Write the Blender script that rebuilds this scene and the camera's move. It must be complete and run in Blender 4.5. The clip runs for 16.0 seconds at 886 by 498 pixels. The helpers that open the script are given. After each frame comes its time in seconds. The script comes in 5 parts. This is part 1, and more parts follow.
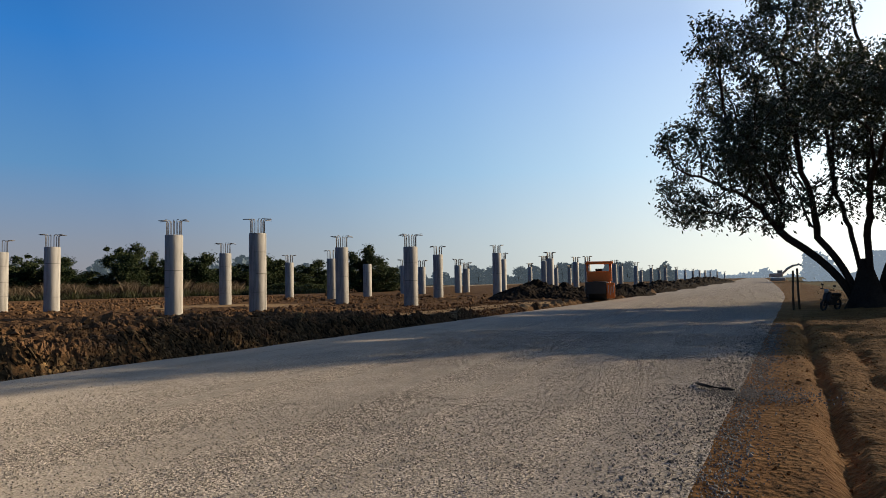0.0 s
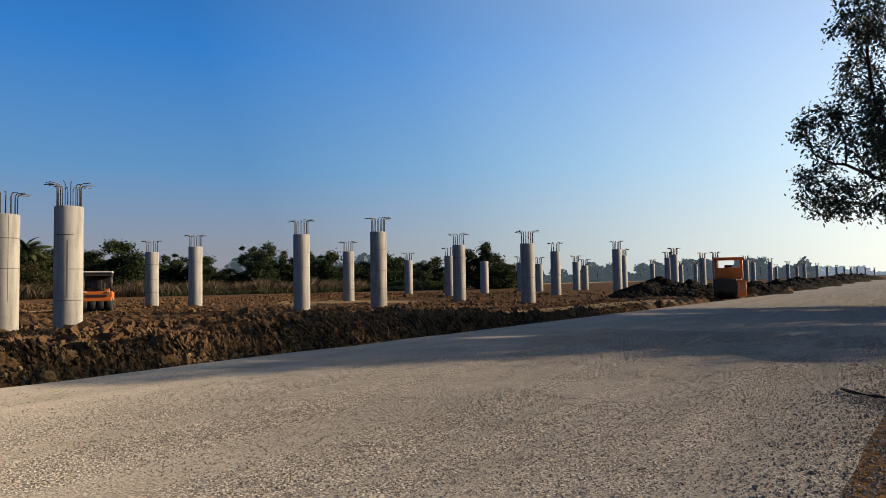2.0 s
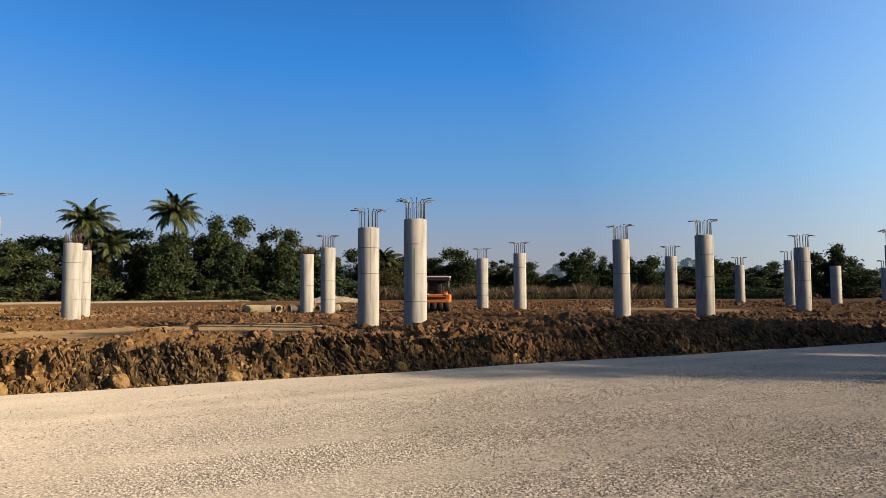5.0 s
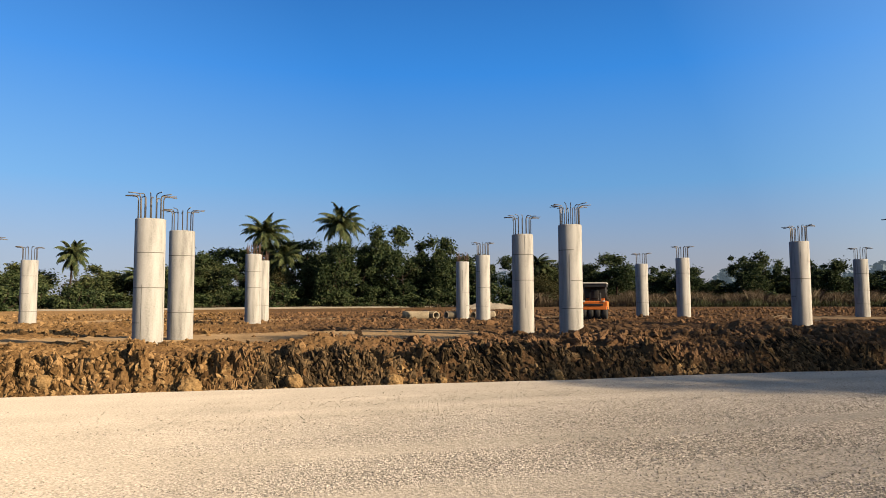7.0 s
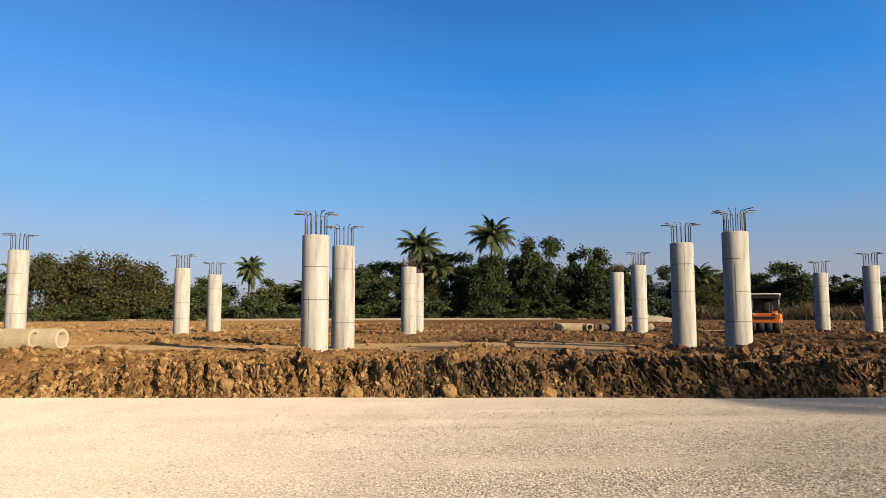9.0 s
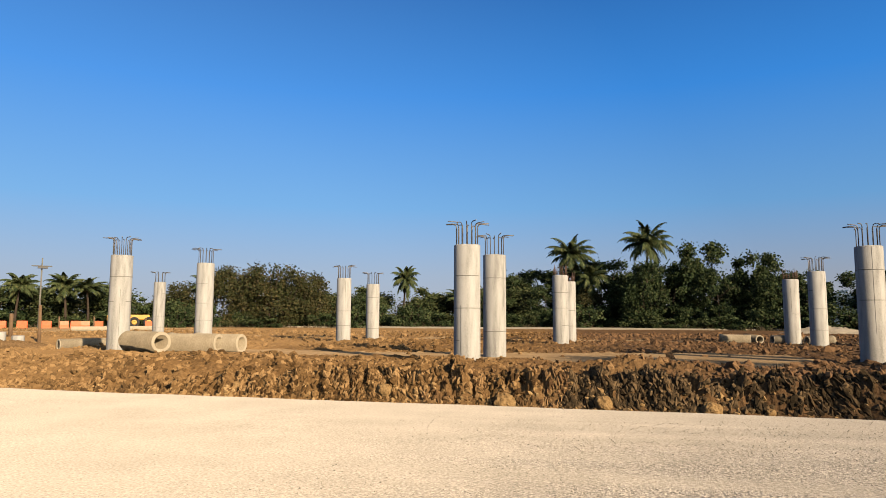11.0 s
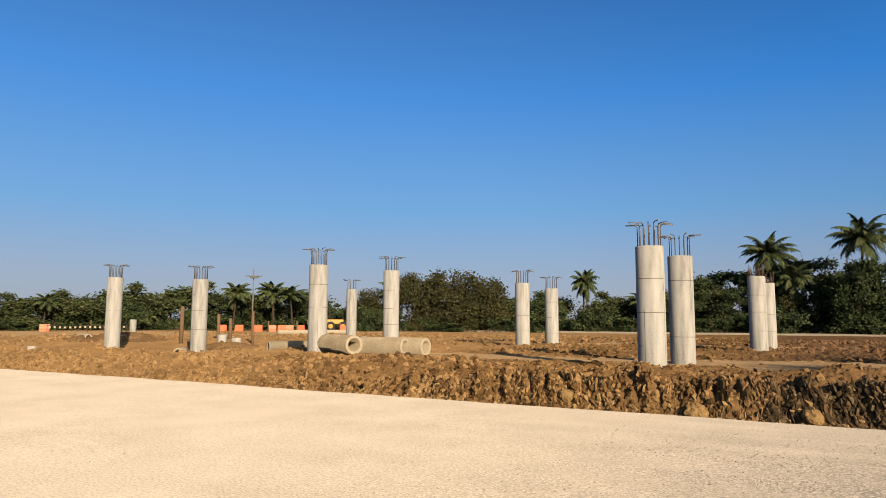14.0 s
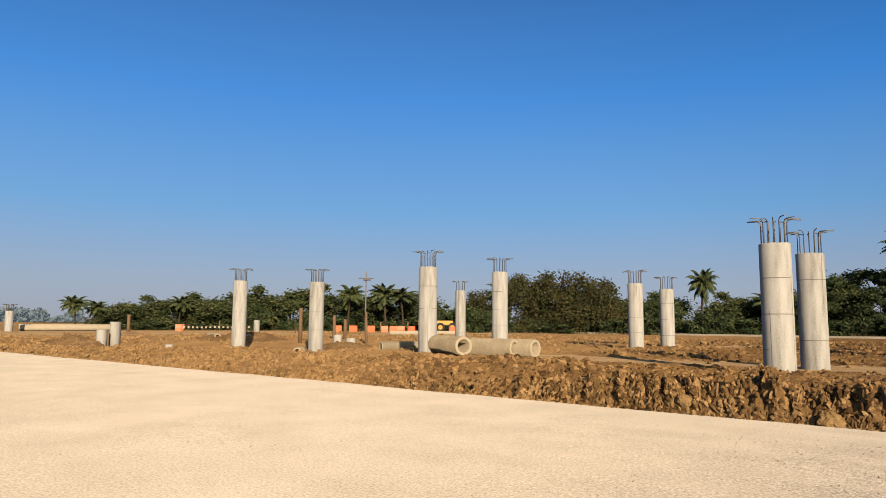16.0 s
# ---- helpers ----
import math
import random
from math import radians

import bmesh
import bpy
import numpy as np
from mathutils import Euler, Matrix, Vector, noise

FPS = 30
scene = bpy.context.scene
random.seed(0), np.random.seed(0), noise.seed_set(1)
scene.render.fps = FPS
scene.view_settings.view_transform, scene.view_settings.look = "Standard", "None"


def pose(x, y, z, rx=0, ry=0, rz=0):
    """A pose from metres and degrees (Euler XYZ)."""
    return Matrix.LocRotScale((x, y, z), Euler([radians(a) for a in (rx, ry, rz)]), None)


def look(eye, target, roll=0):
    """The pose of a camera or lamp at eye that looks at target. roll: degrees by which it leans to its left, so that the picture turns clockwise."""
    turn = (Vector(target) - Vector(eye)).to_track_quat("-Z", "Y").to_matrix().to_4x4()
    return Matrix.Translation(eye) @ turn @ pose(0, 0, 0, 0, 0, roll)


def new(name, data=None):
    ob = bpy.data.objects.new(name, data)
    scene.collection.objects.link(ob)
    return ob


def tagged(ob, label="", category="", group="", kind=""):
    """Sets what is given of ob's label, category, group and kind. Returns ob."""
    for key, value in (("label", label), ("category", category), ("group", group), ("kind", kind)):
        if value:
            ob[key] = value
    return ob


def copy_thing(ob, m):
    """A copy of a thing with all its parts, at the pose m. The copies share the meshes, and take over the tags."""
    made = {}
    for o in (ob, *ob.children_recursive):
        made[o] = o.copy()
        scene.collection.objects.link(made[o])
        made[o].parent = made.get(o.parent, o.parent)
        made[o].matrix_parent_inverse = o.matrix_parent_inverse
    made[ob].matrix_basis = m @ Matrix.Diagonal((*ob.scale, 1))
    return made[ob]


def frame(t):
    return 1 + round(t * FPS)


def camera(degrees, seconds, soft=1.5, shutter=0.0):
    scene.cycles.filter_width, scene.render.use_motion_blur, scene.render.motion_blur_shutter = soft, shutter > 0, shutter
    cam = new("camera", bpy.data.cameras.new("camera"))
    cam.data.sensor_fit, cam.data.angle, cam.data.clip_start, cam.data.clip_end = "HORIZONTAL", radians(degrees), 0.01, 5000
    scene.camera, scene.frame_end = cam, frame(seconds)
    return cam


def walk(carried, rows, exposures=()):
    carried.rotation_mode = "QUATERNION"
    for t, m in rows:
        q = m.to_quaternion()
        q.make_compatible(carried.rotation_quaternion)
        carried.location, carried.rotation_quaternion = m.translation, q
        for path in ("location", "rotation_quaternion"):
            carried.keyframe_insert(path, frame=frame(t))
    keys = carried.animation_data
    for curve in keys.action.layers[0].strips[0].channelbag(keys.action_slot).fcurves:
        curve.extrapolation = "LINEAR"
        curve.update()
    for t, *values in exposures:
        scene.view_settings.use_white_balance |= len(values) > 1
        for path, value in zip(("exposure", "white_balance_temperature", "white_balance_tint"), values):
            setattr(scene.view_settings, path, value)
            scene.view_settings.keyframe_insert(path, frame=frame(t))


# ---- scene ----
# ---------------- camera ----------------
# seconds, heading from +X, pitch up, roll
EYE = (0.0, 0.0, 1.65)
cam = camera(67.2, 16.0, soft=0.5)
TURN = [
    (0.0, 23.00, 2.75, 0.94),
    (0.5, 25.19, 2.72, 0.94),
    (1.0, 27.50, 2.67, 0.94),
    (1.5, 29.91, 2.65, 0.93),
    (2.0, 33.01, 2.66, 0.92),
    (2.5, 38.27, 2.74, 0.85),
    (3.0, 42.44, 2.82, 0.79),
    (3.5, 45.93, 2.90, 0.72),
    (4.0, 49.94, 3.00, 0.66),
    (4.2, 52.41, 3.10, 0.55),
    (6.3, 68.22, 3.77, 0.28),
    (6.5, 69.72, 3.84, 0.31),
    (7.0, 73.17, 4.04, 0.25),
    (7.5, 76.62, 4.29, 0.23),
    (8.0, 80.08, 4.56, 0.18),
    (8.5, 83.62, 4.86, 0.09),
    (9.0, 86.11, 5.07, 0.11),
    (11.3, 100.66, 5.88, -0.09),
    (11.5, 101.62, 5.87, 0.04),
    (12.0, 104.21, 5.96, 0.01),
    (12.5, 106.77, 6.02, -0.01),
    (13.0, 109.29, 6.07, -0.05),
    (13.5, 111.78, 6.12, -0.13),
    (14.0, 114.24, 6.14, -0.25),
    (14.5, 116.62, 6.18, -0.30),
    (15.0, 118.92, 6.22, -0.39),
    (15.5, 121.21, 6.22, -0.45),
    (16.0, 123.54, 6.20, -0.43),
]


def aim(yaw, pitch, roll):
    a, b = radians(yaw), radians(pitch)
    target = (EYE[0] + math.cos(a) * math.cos(b), EYE[1] + math.sin(a) * math.cos(b), EYE[2] + math.sin(b))
    return look(EYE, target, roll)


walk(cam, [(t, aim(y, p, -r)) for t, y, p, r in TURN],
     exposures=[(0, 1.45), (2.5, 1.53), (4, 1.66), (6.5, 1.84), (9, 1.84), (12, 1.68), (16, 1.54)])

# ---------------- light ----------------
SUN_AZ, SUN_EL = radians(-44), radians(20)
world = bpy.data.worlds.new("sky")
scene.world = world
world.use_nodes = True
wn = world.node_tree
sky = wn.nodes.new("ShaderNodeTexSky")
sky.sky_type = "NISHITA"
sky.sun_disc = False
sky.sun_elevation = SUN_EL
sky.sun_rotation = math.pi / 2 - SUN_AZ
sky.air_density, sky.dust_density, sky.ozone_density = 1.0, 1.6, 2.5
# haze: the clear sky's colour from the horizon up, over which the sky texture keeps its glow round the sun
up = wn.nodes.new("ShaderNodeTexCoord")
part_z = wn.nodes.new("ShaderNodeSeparateXYZ")
air = wn.nodes.new("ShaderNodeValToRGB")
stops = air.color_ramp.elements
stops[0].position, stops[0].color = 0.0, (0.246, 0.236, 0.252, 1)
stops[1].position, stops[1].color = 0.9, (0.004, 0.045, 0.20, 1)
for where, shade in ((0.52, (0.006, 0.066, 0.24, 1)), (0.06, (0.196, 0.228, 0.295, 1)), (0.16, (0.081, 0.22, 0.42, 1)), (0.32, (0.016, 0.155, 0.465, 1))):
    stops.new(where).color = shade
glow = wn.nodes.new("ShaderNodeMix")
glow.data_type, glow.blend_type = "RGBA", "MULTIPLY"
glow.inputs[0].default_value = 1.0
glow.inputs[7].default_value = (0.052, 0.052, 0.058, 1)
both = wn.nodes.new("ShaderNodeMix")
both.data_type = "RGBA"
both.inputs[0].default_value = 0.8
wn.links.new(up.outputs["Generated"], part_z.inputs[0])
wn.links.new(part_z.outputs["Z"], air.inputs[0])
wn.links.new(sky.outputs[0], glow.inputs[6])
wn.links.new(glow.outputs[2], both.inputs[6])
wn.links.new(air.outputs[0], both.inputs[7])
# the bright aureole that dusty air spreads round the sun
toward = wn.nodes.new("ShaderNodeVectorMath")
toward.operation = "DOT_PRODUCT"
toward.inputs[1].default_value = (math.cos(SUN_EL) * math.cos(SUN_AZ), math.cos(SUN_EL) * math.sin(SUN_AZ), math.sin(SUN_EL))
dust = wn.nodes.new("ShaderNodeValToRGB")
rim = dust.color_ramp.elements
rim[0].position, rim[0].color = 0.12, (0.02, 0.036, 0.056, 1)
rim[1].position, rim[1].color = 1.0, (1.5, 1.45, 1.25, 1)
half = wn.nodes.new("ShaderNodeMath")
half.operation = "MULTIPLY_ADD"
half.inputs[1].default_value, half.inputs[2].default_value = 0.5, 0.5
for where, k, red in ((-0.4, 0.0, 0.78), (0.0, 0.0, 0.78), (0.26, 0.058, 0.80), (0.45, 0.135, 0.88), (0.58, 0.20, 0.95), (0.72, 0.30, 1.02), (0.87, 0.65, 1.04)):
    rim.new(0.5 + where / 2).color = (k * red, k * 1.06, k * (1.5 - 0.62 * red), 1)
lit = wn.nodes.new("ShaderNodeMix")
lit.data_type, lit.blend_type = "RGBA", "ADD"
lit.clamp_factor = False
low = wn.nodes.new("ShaderNodeMapRange")
low.inputs[1].default_value, low.inputs[2].default_value, low.inputs[3].default_value, low.inputs[4].default_value = 0.0, 0.35, 1.6, 0.9
wn.links.new(part_z.outputs["Z"], low.inputs[0])
wn.links.new(low.outputs[0], lit.inputs[0])
wn.links.new(up.outputs["Generated"], toward.inputs[0])
wn.links.new(toward.outputs["Value"], half.inputs[0])
wn.links.new(half.outputs[0], dust.inputs[0])
wn.links.new(both.outputs[2], lit.inputs[6])
wn.links.new(dust.outputs[0], lit.inputs[7])
wn.links.new(lit.outputs[2], wn.nodes["Background"].inputs[0])
wn.nodes["Background"].inputs[1].default_value = 0.505
sun = new("sun", bpy.data.lights.new("sun", "SUN"))
sun.data.energy, sun.data.angle, sun.data.color = 5.0, radians(0.6), (1.0, 0.785, 0.535)
sun_dir = Vector((math.cos(SUN_EL) * math.cos(SUN_AZ), math.cos(SUN_EL) * math.sin(SUN_AZ), math.sin(SUN_EL)))
sun.matrix_world = look(sun_dir * 200, (0, 0, 0))


# ---------------- materials ----------------
def mat(name, stops, rough=0.9, scale=2.0, fine=30.0, bump=0.3, dist=0.02, metal=0.0, spec=0.3, vary=0.0, island=0.0,
        translucent=0.0, mix=0.5, rough_diffuse=0.3):
    """A material of two noises: stops is a list of colours from low to high."""
    m = bpy.data.materials.new(name)
    m.use_nodes = True
    nt = m.node_tree
    N, L = nt.nodes, nt.links
    b = N["Principled BSDF"]
    b.inputs["Roughness"].default_value = rough
    b.inputs["Metallic"].default_value = metal
    b.inputs["Specular IOR Level"].default_value = 0.02 if rough > 0.9 else spec
    b.inputs["Diffuse Roughness"].default_value = rough_diffuse
    tc = N.new("ShaderNodeTexCoord")
    n1, n2 = N.new("ShaderNodeTexNoise"), N.new("ShaderNodeTexNoise")
    n1.inputs["Scale"].default_value, n1.inputs["Detail"].default_value = scale, 5
    n2.inputs["Scale"].default_value, n2.inputs["Detail"].default_value = fine, 4
    for n in (n1, n2):
        L.new(tc.outputs["Object"], n.inputs["Vector"])
    mx = N.new("ShaderNodeMix")
    mx.inputs[0].default_value = mix
    L.new(n1.outputs["Fac"], mx.inputs[2])
    L.new(n2.outputs["Fac"], mx.inputs[3])
    fac = mx.outputs[0]
    if vary or island:
        add = N.new("ShaderNodeMath")
        add.operation = "MULTIPLY_ADD"
        src = N.new("ShaderNodeNewGeometry").outputs["Random Per Island"] if island else N.new("ShaderNodeObjectInfo").outputs["Random"]
        L.new(src, add.inputs[0])
        add.inputs[1].default_value = island or vary
        off = N.new("ShaderNodeMath")
        off.operation = "SUBTRACT"
        L.new(fac, off.inputs[0])
        off.inputs[1].default_value = (island or vary) / 2
        L.new(off.outputs[0], add.inputs[2])
        fac = add.outputs[0]
    tone = 0.46 if rough >= 0.85 else 0.55
    ramp = N.new("ShaderNodeValToRGB")
    el = ramp.color_ramp.elements
    k = len(stops)
    el[0].position, el[1].position = 0.3, 0.7
    while len(el) < k:
        el.new(0.5)
    for i, c in enumerate(stops):
        el[i].position = 0.3 + 0.4 * i / max(1, k - 1)
        el[i].color = (*(v * tone for v in c), 1)
    L.new(fac, ramp.inputs[0])
    L.new(ramp.outputs[0], b.inputs["Base Color"])
    if bump:
        bp = N.new("ShaderNodeBump")
        bp.inputs["Strength"].default_value, bp.inputs["Distance"].default_value = bump, dist
        L.new(n2.outputs["Fac"], bp.inputs["Height"])
        L.new(bp.outputs[0], b.inputs["Normal"])
    if translucent:
        tr = N.new("ShaderNodeBsdfTranslucent")
        L.new(ramp.outputs[0], tr.inputs[0])
        ms = N.new("ShaderNodeMixShader")
        ms.inputs[0].default_value = translucent
        L.new(b.outputs[0], ms.inputs[1])
        L.new(tr.outputs[0], ms.inputs[2])
        L.new(ms.outputs[0], N["Material Output"].inputs[0])
    return m


def clay_by_x(m, k):
    """Darker clay in the stretch beyond x = 5 and paler clay in the west."""
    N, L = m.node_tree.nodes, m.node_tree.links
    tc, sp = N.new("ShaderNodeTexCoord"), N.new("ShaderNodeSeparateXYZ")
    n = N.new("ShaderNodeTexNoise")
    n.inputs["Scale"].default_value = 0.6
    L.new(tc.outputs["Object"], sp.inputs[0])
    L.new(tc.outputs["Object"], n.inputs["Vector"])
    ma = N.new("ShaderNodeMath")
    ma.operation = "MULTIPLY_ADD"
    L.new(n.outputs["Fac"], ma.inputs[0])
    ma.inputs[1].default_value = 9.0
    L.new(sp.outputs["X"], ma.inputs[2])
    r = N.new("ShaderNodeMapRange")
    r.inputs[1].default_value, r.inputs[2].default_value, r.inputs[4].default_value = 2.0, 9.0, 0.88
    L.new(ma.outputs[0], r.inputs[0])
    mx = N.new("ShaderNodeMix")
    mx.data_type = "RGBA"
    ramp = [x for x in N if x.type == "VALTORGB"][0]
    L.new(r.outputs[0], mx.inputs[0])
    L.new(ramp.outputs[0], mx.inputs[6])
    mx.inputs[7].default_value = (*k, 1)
    # a paler tone mixed in towards the west
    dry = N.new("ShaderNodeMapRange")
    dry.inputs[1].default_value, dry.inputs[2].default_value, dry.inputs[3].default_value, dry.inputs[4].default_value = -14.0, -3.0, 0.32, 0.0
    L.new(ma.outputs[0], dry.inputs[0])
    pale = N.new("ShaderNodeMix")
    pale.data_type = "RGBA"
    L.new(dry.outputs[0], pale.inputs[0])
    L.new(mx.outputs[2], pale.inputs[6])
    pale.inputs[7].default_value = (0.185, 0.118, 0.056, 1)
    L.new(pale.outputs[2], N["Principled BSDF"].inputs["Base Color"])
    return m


SOIL = clay_by_x(mat("soil", [(0.065, 0.037, 0.016), (0.165, 0.096, 0.04), (0.29, 0.178, 0.08)], 0.95, 0.35, 9.0, 0.9, 0.08, rough_diffuse=0.5), (0.056, 0.033, 0.017))
CLOD = clay_by_x(mat("clod", [(0.055, 0.032, 0.014), (0.17, 0.10, 0.042), (0.34, 0.212, 0.098)], 0.95, 0.4, 14.0, 0.9, 0.05, island=0.4, rough_diffuse=0.5), (0.086, 0.05, 0.027))
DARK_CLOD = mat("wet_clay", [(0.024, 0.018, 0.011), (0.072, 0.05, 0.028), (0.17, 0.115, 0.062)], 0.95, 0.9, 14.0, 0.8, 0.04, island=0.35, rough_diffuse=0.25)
OCHRE = mat("ochre_rubble", [(0.16, 0.098, 0.042), (0.30, 0.193, 0.088), (0.43, 0.29, 0.145)], 0.95, 0.6, 14.0, 0.7, 0.04, island=0.25, rough_diffuse=0.5)
MOUND = mat("brown_mound", [(0.06, 0.037, 0.018), (0.15, 0.094, 0.046), (0.26, 0.165, 0.085)], 0.95, 0.7, 9.0, 1.0, 0.08, rough_diffuse=0.5)
# dark soil, blackened further: the heaps' shadow side is in the colour
HEAP = mat("shaded_soil_heap", [(0.010, 0.007, 0.005), (0.022, 0.016, 0.011), (0.042, 0.03, 0.02)], 0.95, 0.7, 9.0, 1.0, 0.08, rough_diffuse=0.5)
ORANGE = mat("orange_paint", [(0.55, 0.125, 0.012), (0.66, 0.175, 0.02)], 0.5, 1.5, 12, 0.1, 0.004)
# this pale grey puts the haze of distance into the excavator's paint
HAZE_PALE = mat("haze_pale_paint", [(0.36, 0.33, 0.28), (0.5, 0.46, 0.40)], 0.8, 1.5, 12, 0.1, 0.004)
ORANGE_RED = mat("orange_red_paint", [(0.72, 0.165, 0.02), (0.88, 0.23, 0.03)], 0.5, 1.5, 12, 0.1, 0.004)
YELLOW = mat("yellow_paint", [(0.42, 0.21, 0.03), (0.55, 0.29, 0.04)], 0.5, 1.5, 12, 0.1, 0.004)
BLACK = mat("black_rubber", [(0.012, 0.012, 0.012), (0.03, 0.028, 0.026)], 0.85, 2, 20, 0.3, 0.004)
DARK = mat("dark_metal", [(0.02, 0.02, 0.02), (0.045, 0.042, 0.04)], 0.5, 2, 20, 0.1, 0.003, metal=0.3)
CREAM = mat("cream_paint", [(0.45, 0.42, 0.36), (0.6, 0.57, 0.5)], 0.6, 2, 20, 0.1, 0.003)
PLASTIC = mat("red_orange_plastic", [(0.62, 0.10, 0.03), (0.75, 0.16, 0.06)], 0.5, 2, 10, 0.1, 0.005)
TIMBER = mat("timber", [(0.12, 0.07, 0.035), (0.20, 0.125, 0.065)], 0.85, 3, 25, 0.5, 0.01)
PIPE = mat("pipe_concrete", [(0.13, 0.105, 0.068), (0.24, 0.195, 0.13), (0.34, 0.285, 0.20)], 0.9, 1.3, 16, 0.4, 0.01, vary=0.2)
PIPE_END = mat("pipe_rim", [(0.33, 0.275, 0.19), (0.47, 0.405, 0.30)], 0.9, 3, 25, 0.3, 0.008)
REED = mat("dry_reed", [(0.06, 0.04, 0.022), (0.10, 0.068, 0.036), (0.14, 0.105, 0.056)], 0.8, 0.1, 1, 0, island=0.4, translucent=0.3)
WEED = mat("green_weed", [(0.04, 0.045, 0.016), (0.085, 0.09, 0.032)], 0.8, 0.3, 2, 0, island=0.4, translucent=0.3)
ROAD = mat("gravel_road", [(0.30, 0.268, 0.222), (0.49, 0.436, 0.36), (0.63, 0.562, 0.47)], 0.95, 0.8, 34.0, 1.0, 0.055, mix=0.75, rough_diffuse=0.65)


def banded(m):
    """Graded strips along the road: smooth pale fines beside the far edge and west, coarse gravel with stones elsewhere."""
    N, L = m.node_tree.nodes, m.node_tree.links

    def math_node(op, x, y, z=None, clamp=False):
        n = N.new("ShaderNodeMath")
        n.operation, n.use_clamp = op, clamp
        for i, v in enumerate((x, y, z)):
            if v is None:
                continue
            if isinstance(v, (int, float)):
                n.inputs[i].default_value = v
            else:
                L.new(v, n.inputs[i])
        return n.outputs[0]

    def ranged(v, a, b, lo, hi):
        r = N.new("ShaderNodeMapRange")
        r.interpolation_type = "SMOOTHSTEP"
        for i, q in ((1, a), (2, b), (3, lo), (4, hi)):
            r.inputs[i].default_value = q
        L.new(v, r.inputs[0])
        return r.outputs[0]

    tc, sp = N.new("ShaderNodeTexCoord"), N.new("ShaderNodeSeparateXYZ")
    L.new(tc.outputs["Object"], sp.inputs[0])
    mp = N.new("ShaderNodeMapping")
    mp.inputs["Scale"].default_value = (0.05, 1.3, 1)
    mp.inputs["Rotation"].default_value = (0, 0, radians(5))
    n = N.new("ShaderNodeTexNoise")
    n.inputs["Scale"].default_value, n.inputs["Detail"].default_value = 1.0, 5
    L.new(tc.outputs["Object"], mp.inputs[0])
    L.new(mp.outputs[0], n.inputs["Vector"])
    # distance in from the far edge, stirred by the strips
    inward = math_node("SUBTRACT", math_node("MULTIPLY_ADD", sp.outputs["X"], -0.085, 12.75), sp.outputs["Y"])
    inward = math_node("MULTIPLY_ADD", math_node("SUBTRACT", n.outputs["Fac"], 0.5), 5.0, inward)
    coarse = math_node("MULTIPLY", ranged(inward, 1.0, 5.0, 0.12, 1.0),
                       ranged(math_node("MULTIPLY_ADD", n.outputs["Fac"], 6.0, sp.outputs["X"]), -4.0, 8.0, 0.1, 1.0))
    strip = ranged(n.outputs["Fac"], 0.38, 0.62, 1.0, 0.35)
    coarse = math_node("MULTIPLY", coarse, strip)
    bump = [x for x in N if x.type == "BUMP"][0]
    L.new(coarse, bump.inputs["Strength"])
    # single crushed stones, pale and dark
    vo = N.new("ShaderNodeTexVoronoi")
    vo.inputs["Scale"].default_value = 42.0
    L.new(tc.outputs["Object"], vo.inputs["Vector"])
    grey = N.new("ShaderNodeSeparateXYZ")
    L.new(vo.outputs["Color"], grey.inputs[0])
    stone = math_node("MULTIPLY_ADD", math_node("SUBTRACT", grey.outputs[0], 0.5), math_node("MULTIPLY", coarse, 1.2), 1.0)
    worn = math_node("MULTIPLY", ranged(n.outputs["Fac"], 0.40, 0.66, 0.0, 0.15), ranged(sp.outputs["X"], -6.0, 6.0, 0.12, 1.0))
    streak = math_node("SUBTRACT", 1.02, worn)
    old = [x for x in N if x.type == "VALTORGB"][0]
    mx = N.new("ShaderNodeMix")
    mx.data_type, mx.blend_type = "RGBA", "MULTIPLY"
    mx.inputs[0].default_value = 1.0
    shade = N.new("ShaderNodeCombineColor")
    for i in range(3):
        L.new(math_node("MULTIPLY", stone, streak), shade.inputs[i])
    L.new(old.outputs[0], mx.inputs[6])
    L.new(shade.outputs[0], mx.inputs[7])
    L.new(mx.outputs[2], N["Principled BSDF"].inputs["Base Color"])


banded(ROAD)
PEBBLE = mat("pebble", [(0.24, 0.215, 0.175), (0.42, 0.375, 0.305), (0.56, 0.50, 0.415)], 0.9, 3, 40, 0.3, 0.01, island=0.3, rough_diffuse=0.8)
SPILL = mat("dark_gravel", [(0.10, 0.093, 0.082), (0.20, 0.185, 0.16), (0.32, 0.295, 0.255)], 0.9, 3, 40, 0.3, 0.01, island=0.3)
SHOULDER = mat("sandy_soil", [(0.12, 0.055, 0.018), (0.33, 0.155, 0.05), (0.50, 0.265, 0.095)], 0.95, 0.8, 12, 1.0, 0.08, rough_diffuse=1.0)
TRACK = mat("sand_track", [(0.17, 0.11, 0.055), (0.30, 0.205, 0.11), (0.38, 0.27, 0.155)], 0.95, 0.5, 7.0, 0.5, 0.05, rough_diffuse=0.5)
CONCRETE = mat("concrete", [(0.165, 0.16, 0.148), (0.335, 0.326, 0.302), (0.44, 0.43, 0.402)], 0.85, 1.3, 22, 0.3, 0.012, vary=0.12, mix=0.3, rough_diffuse=0.0)
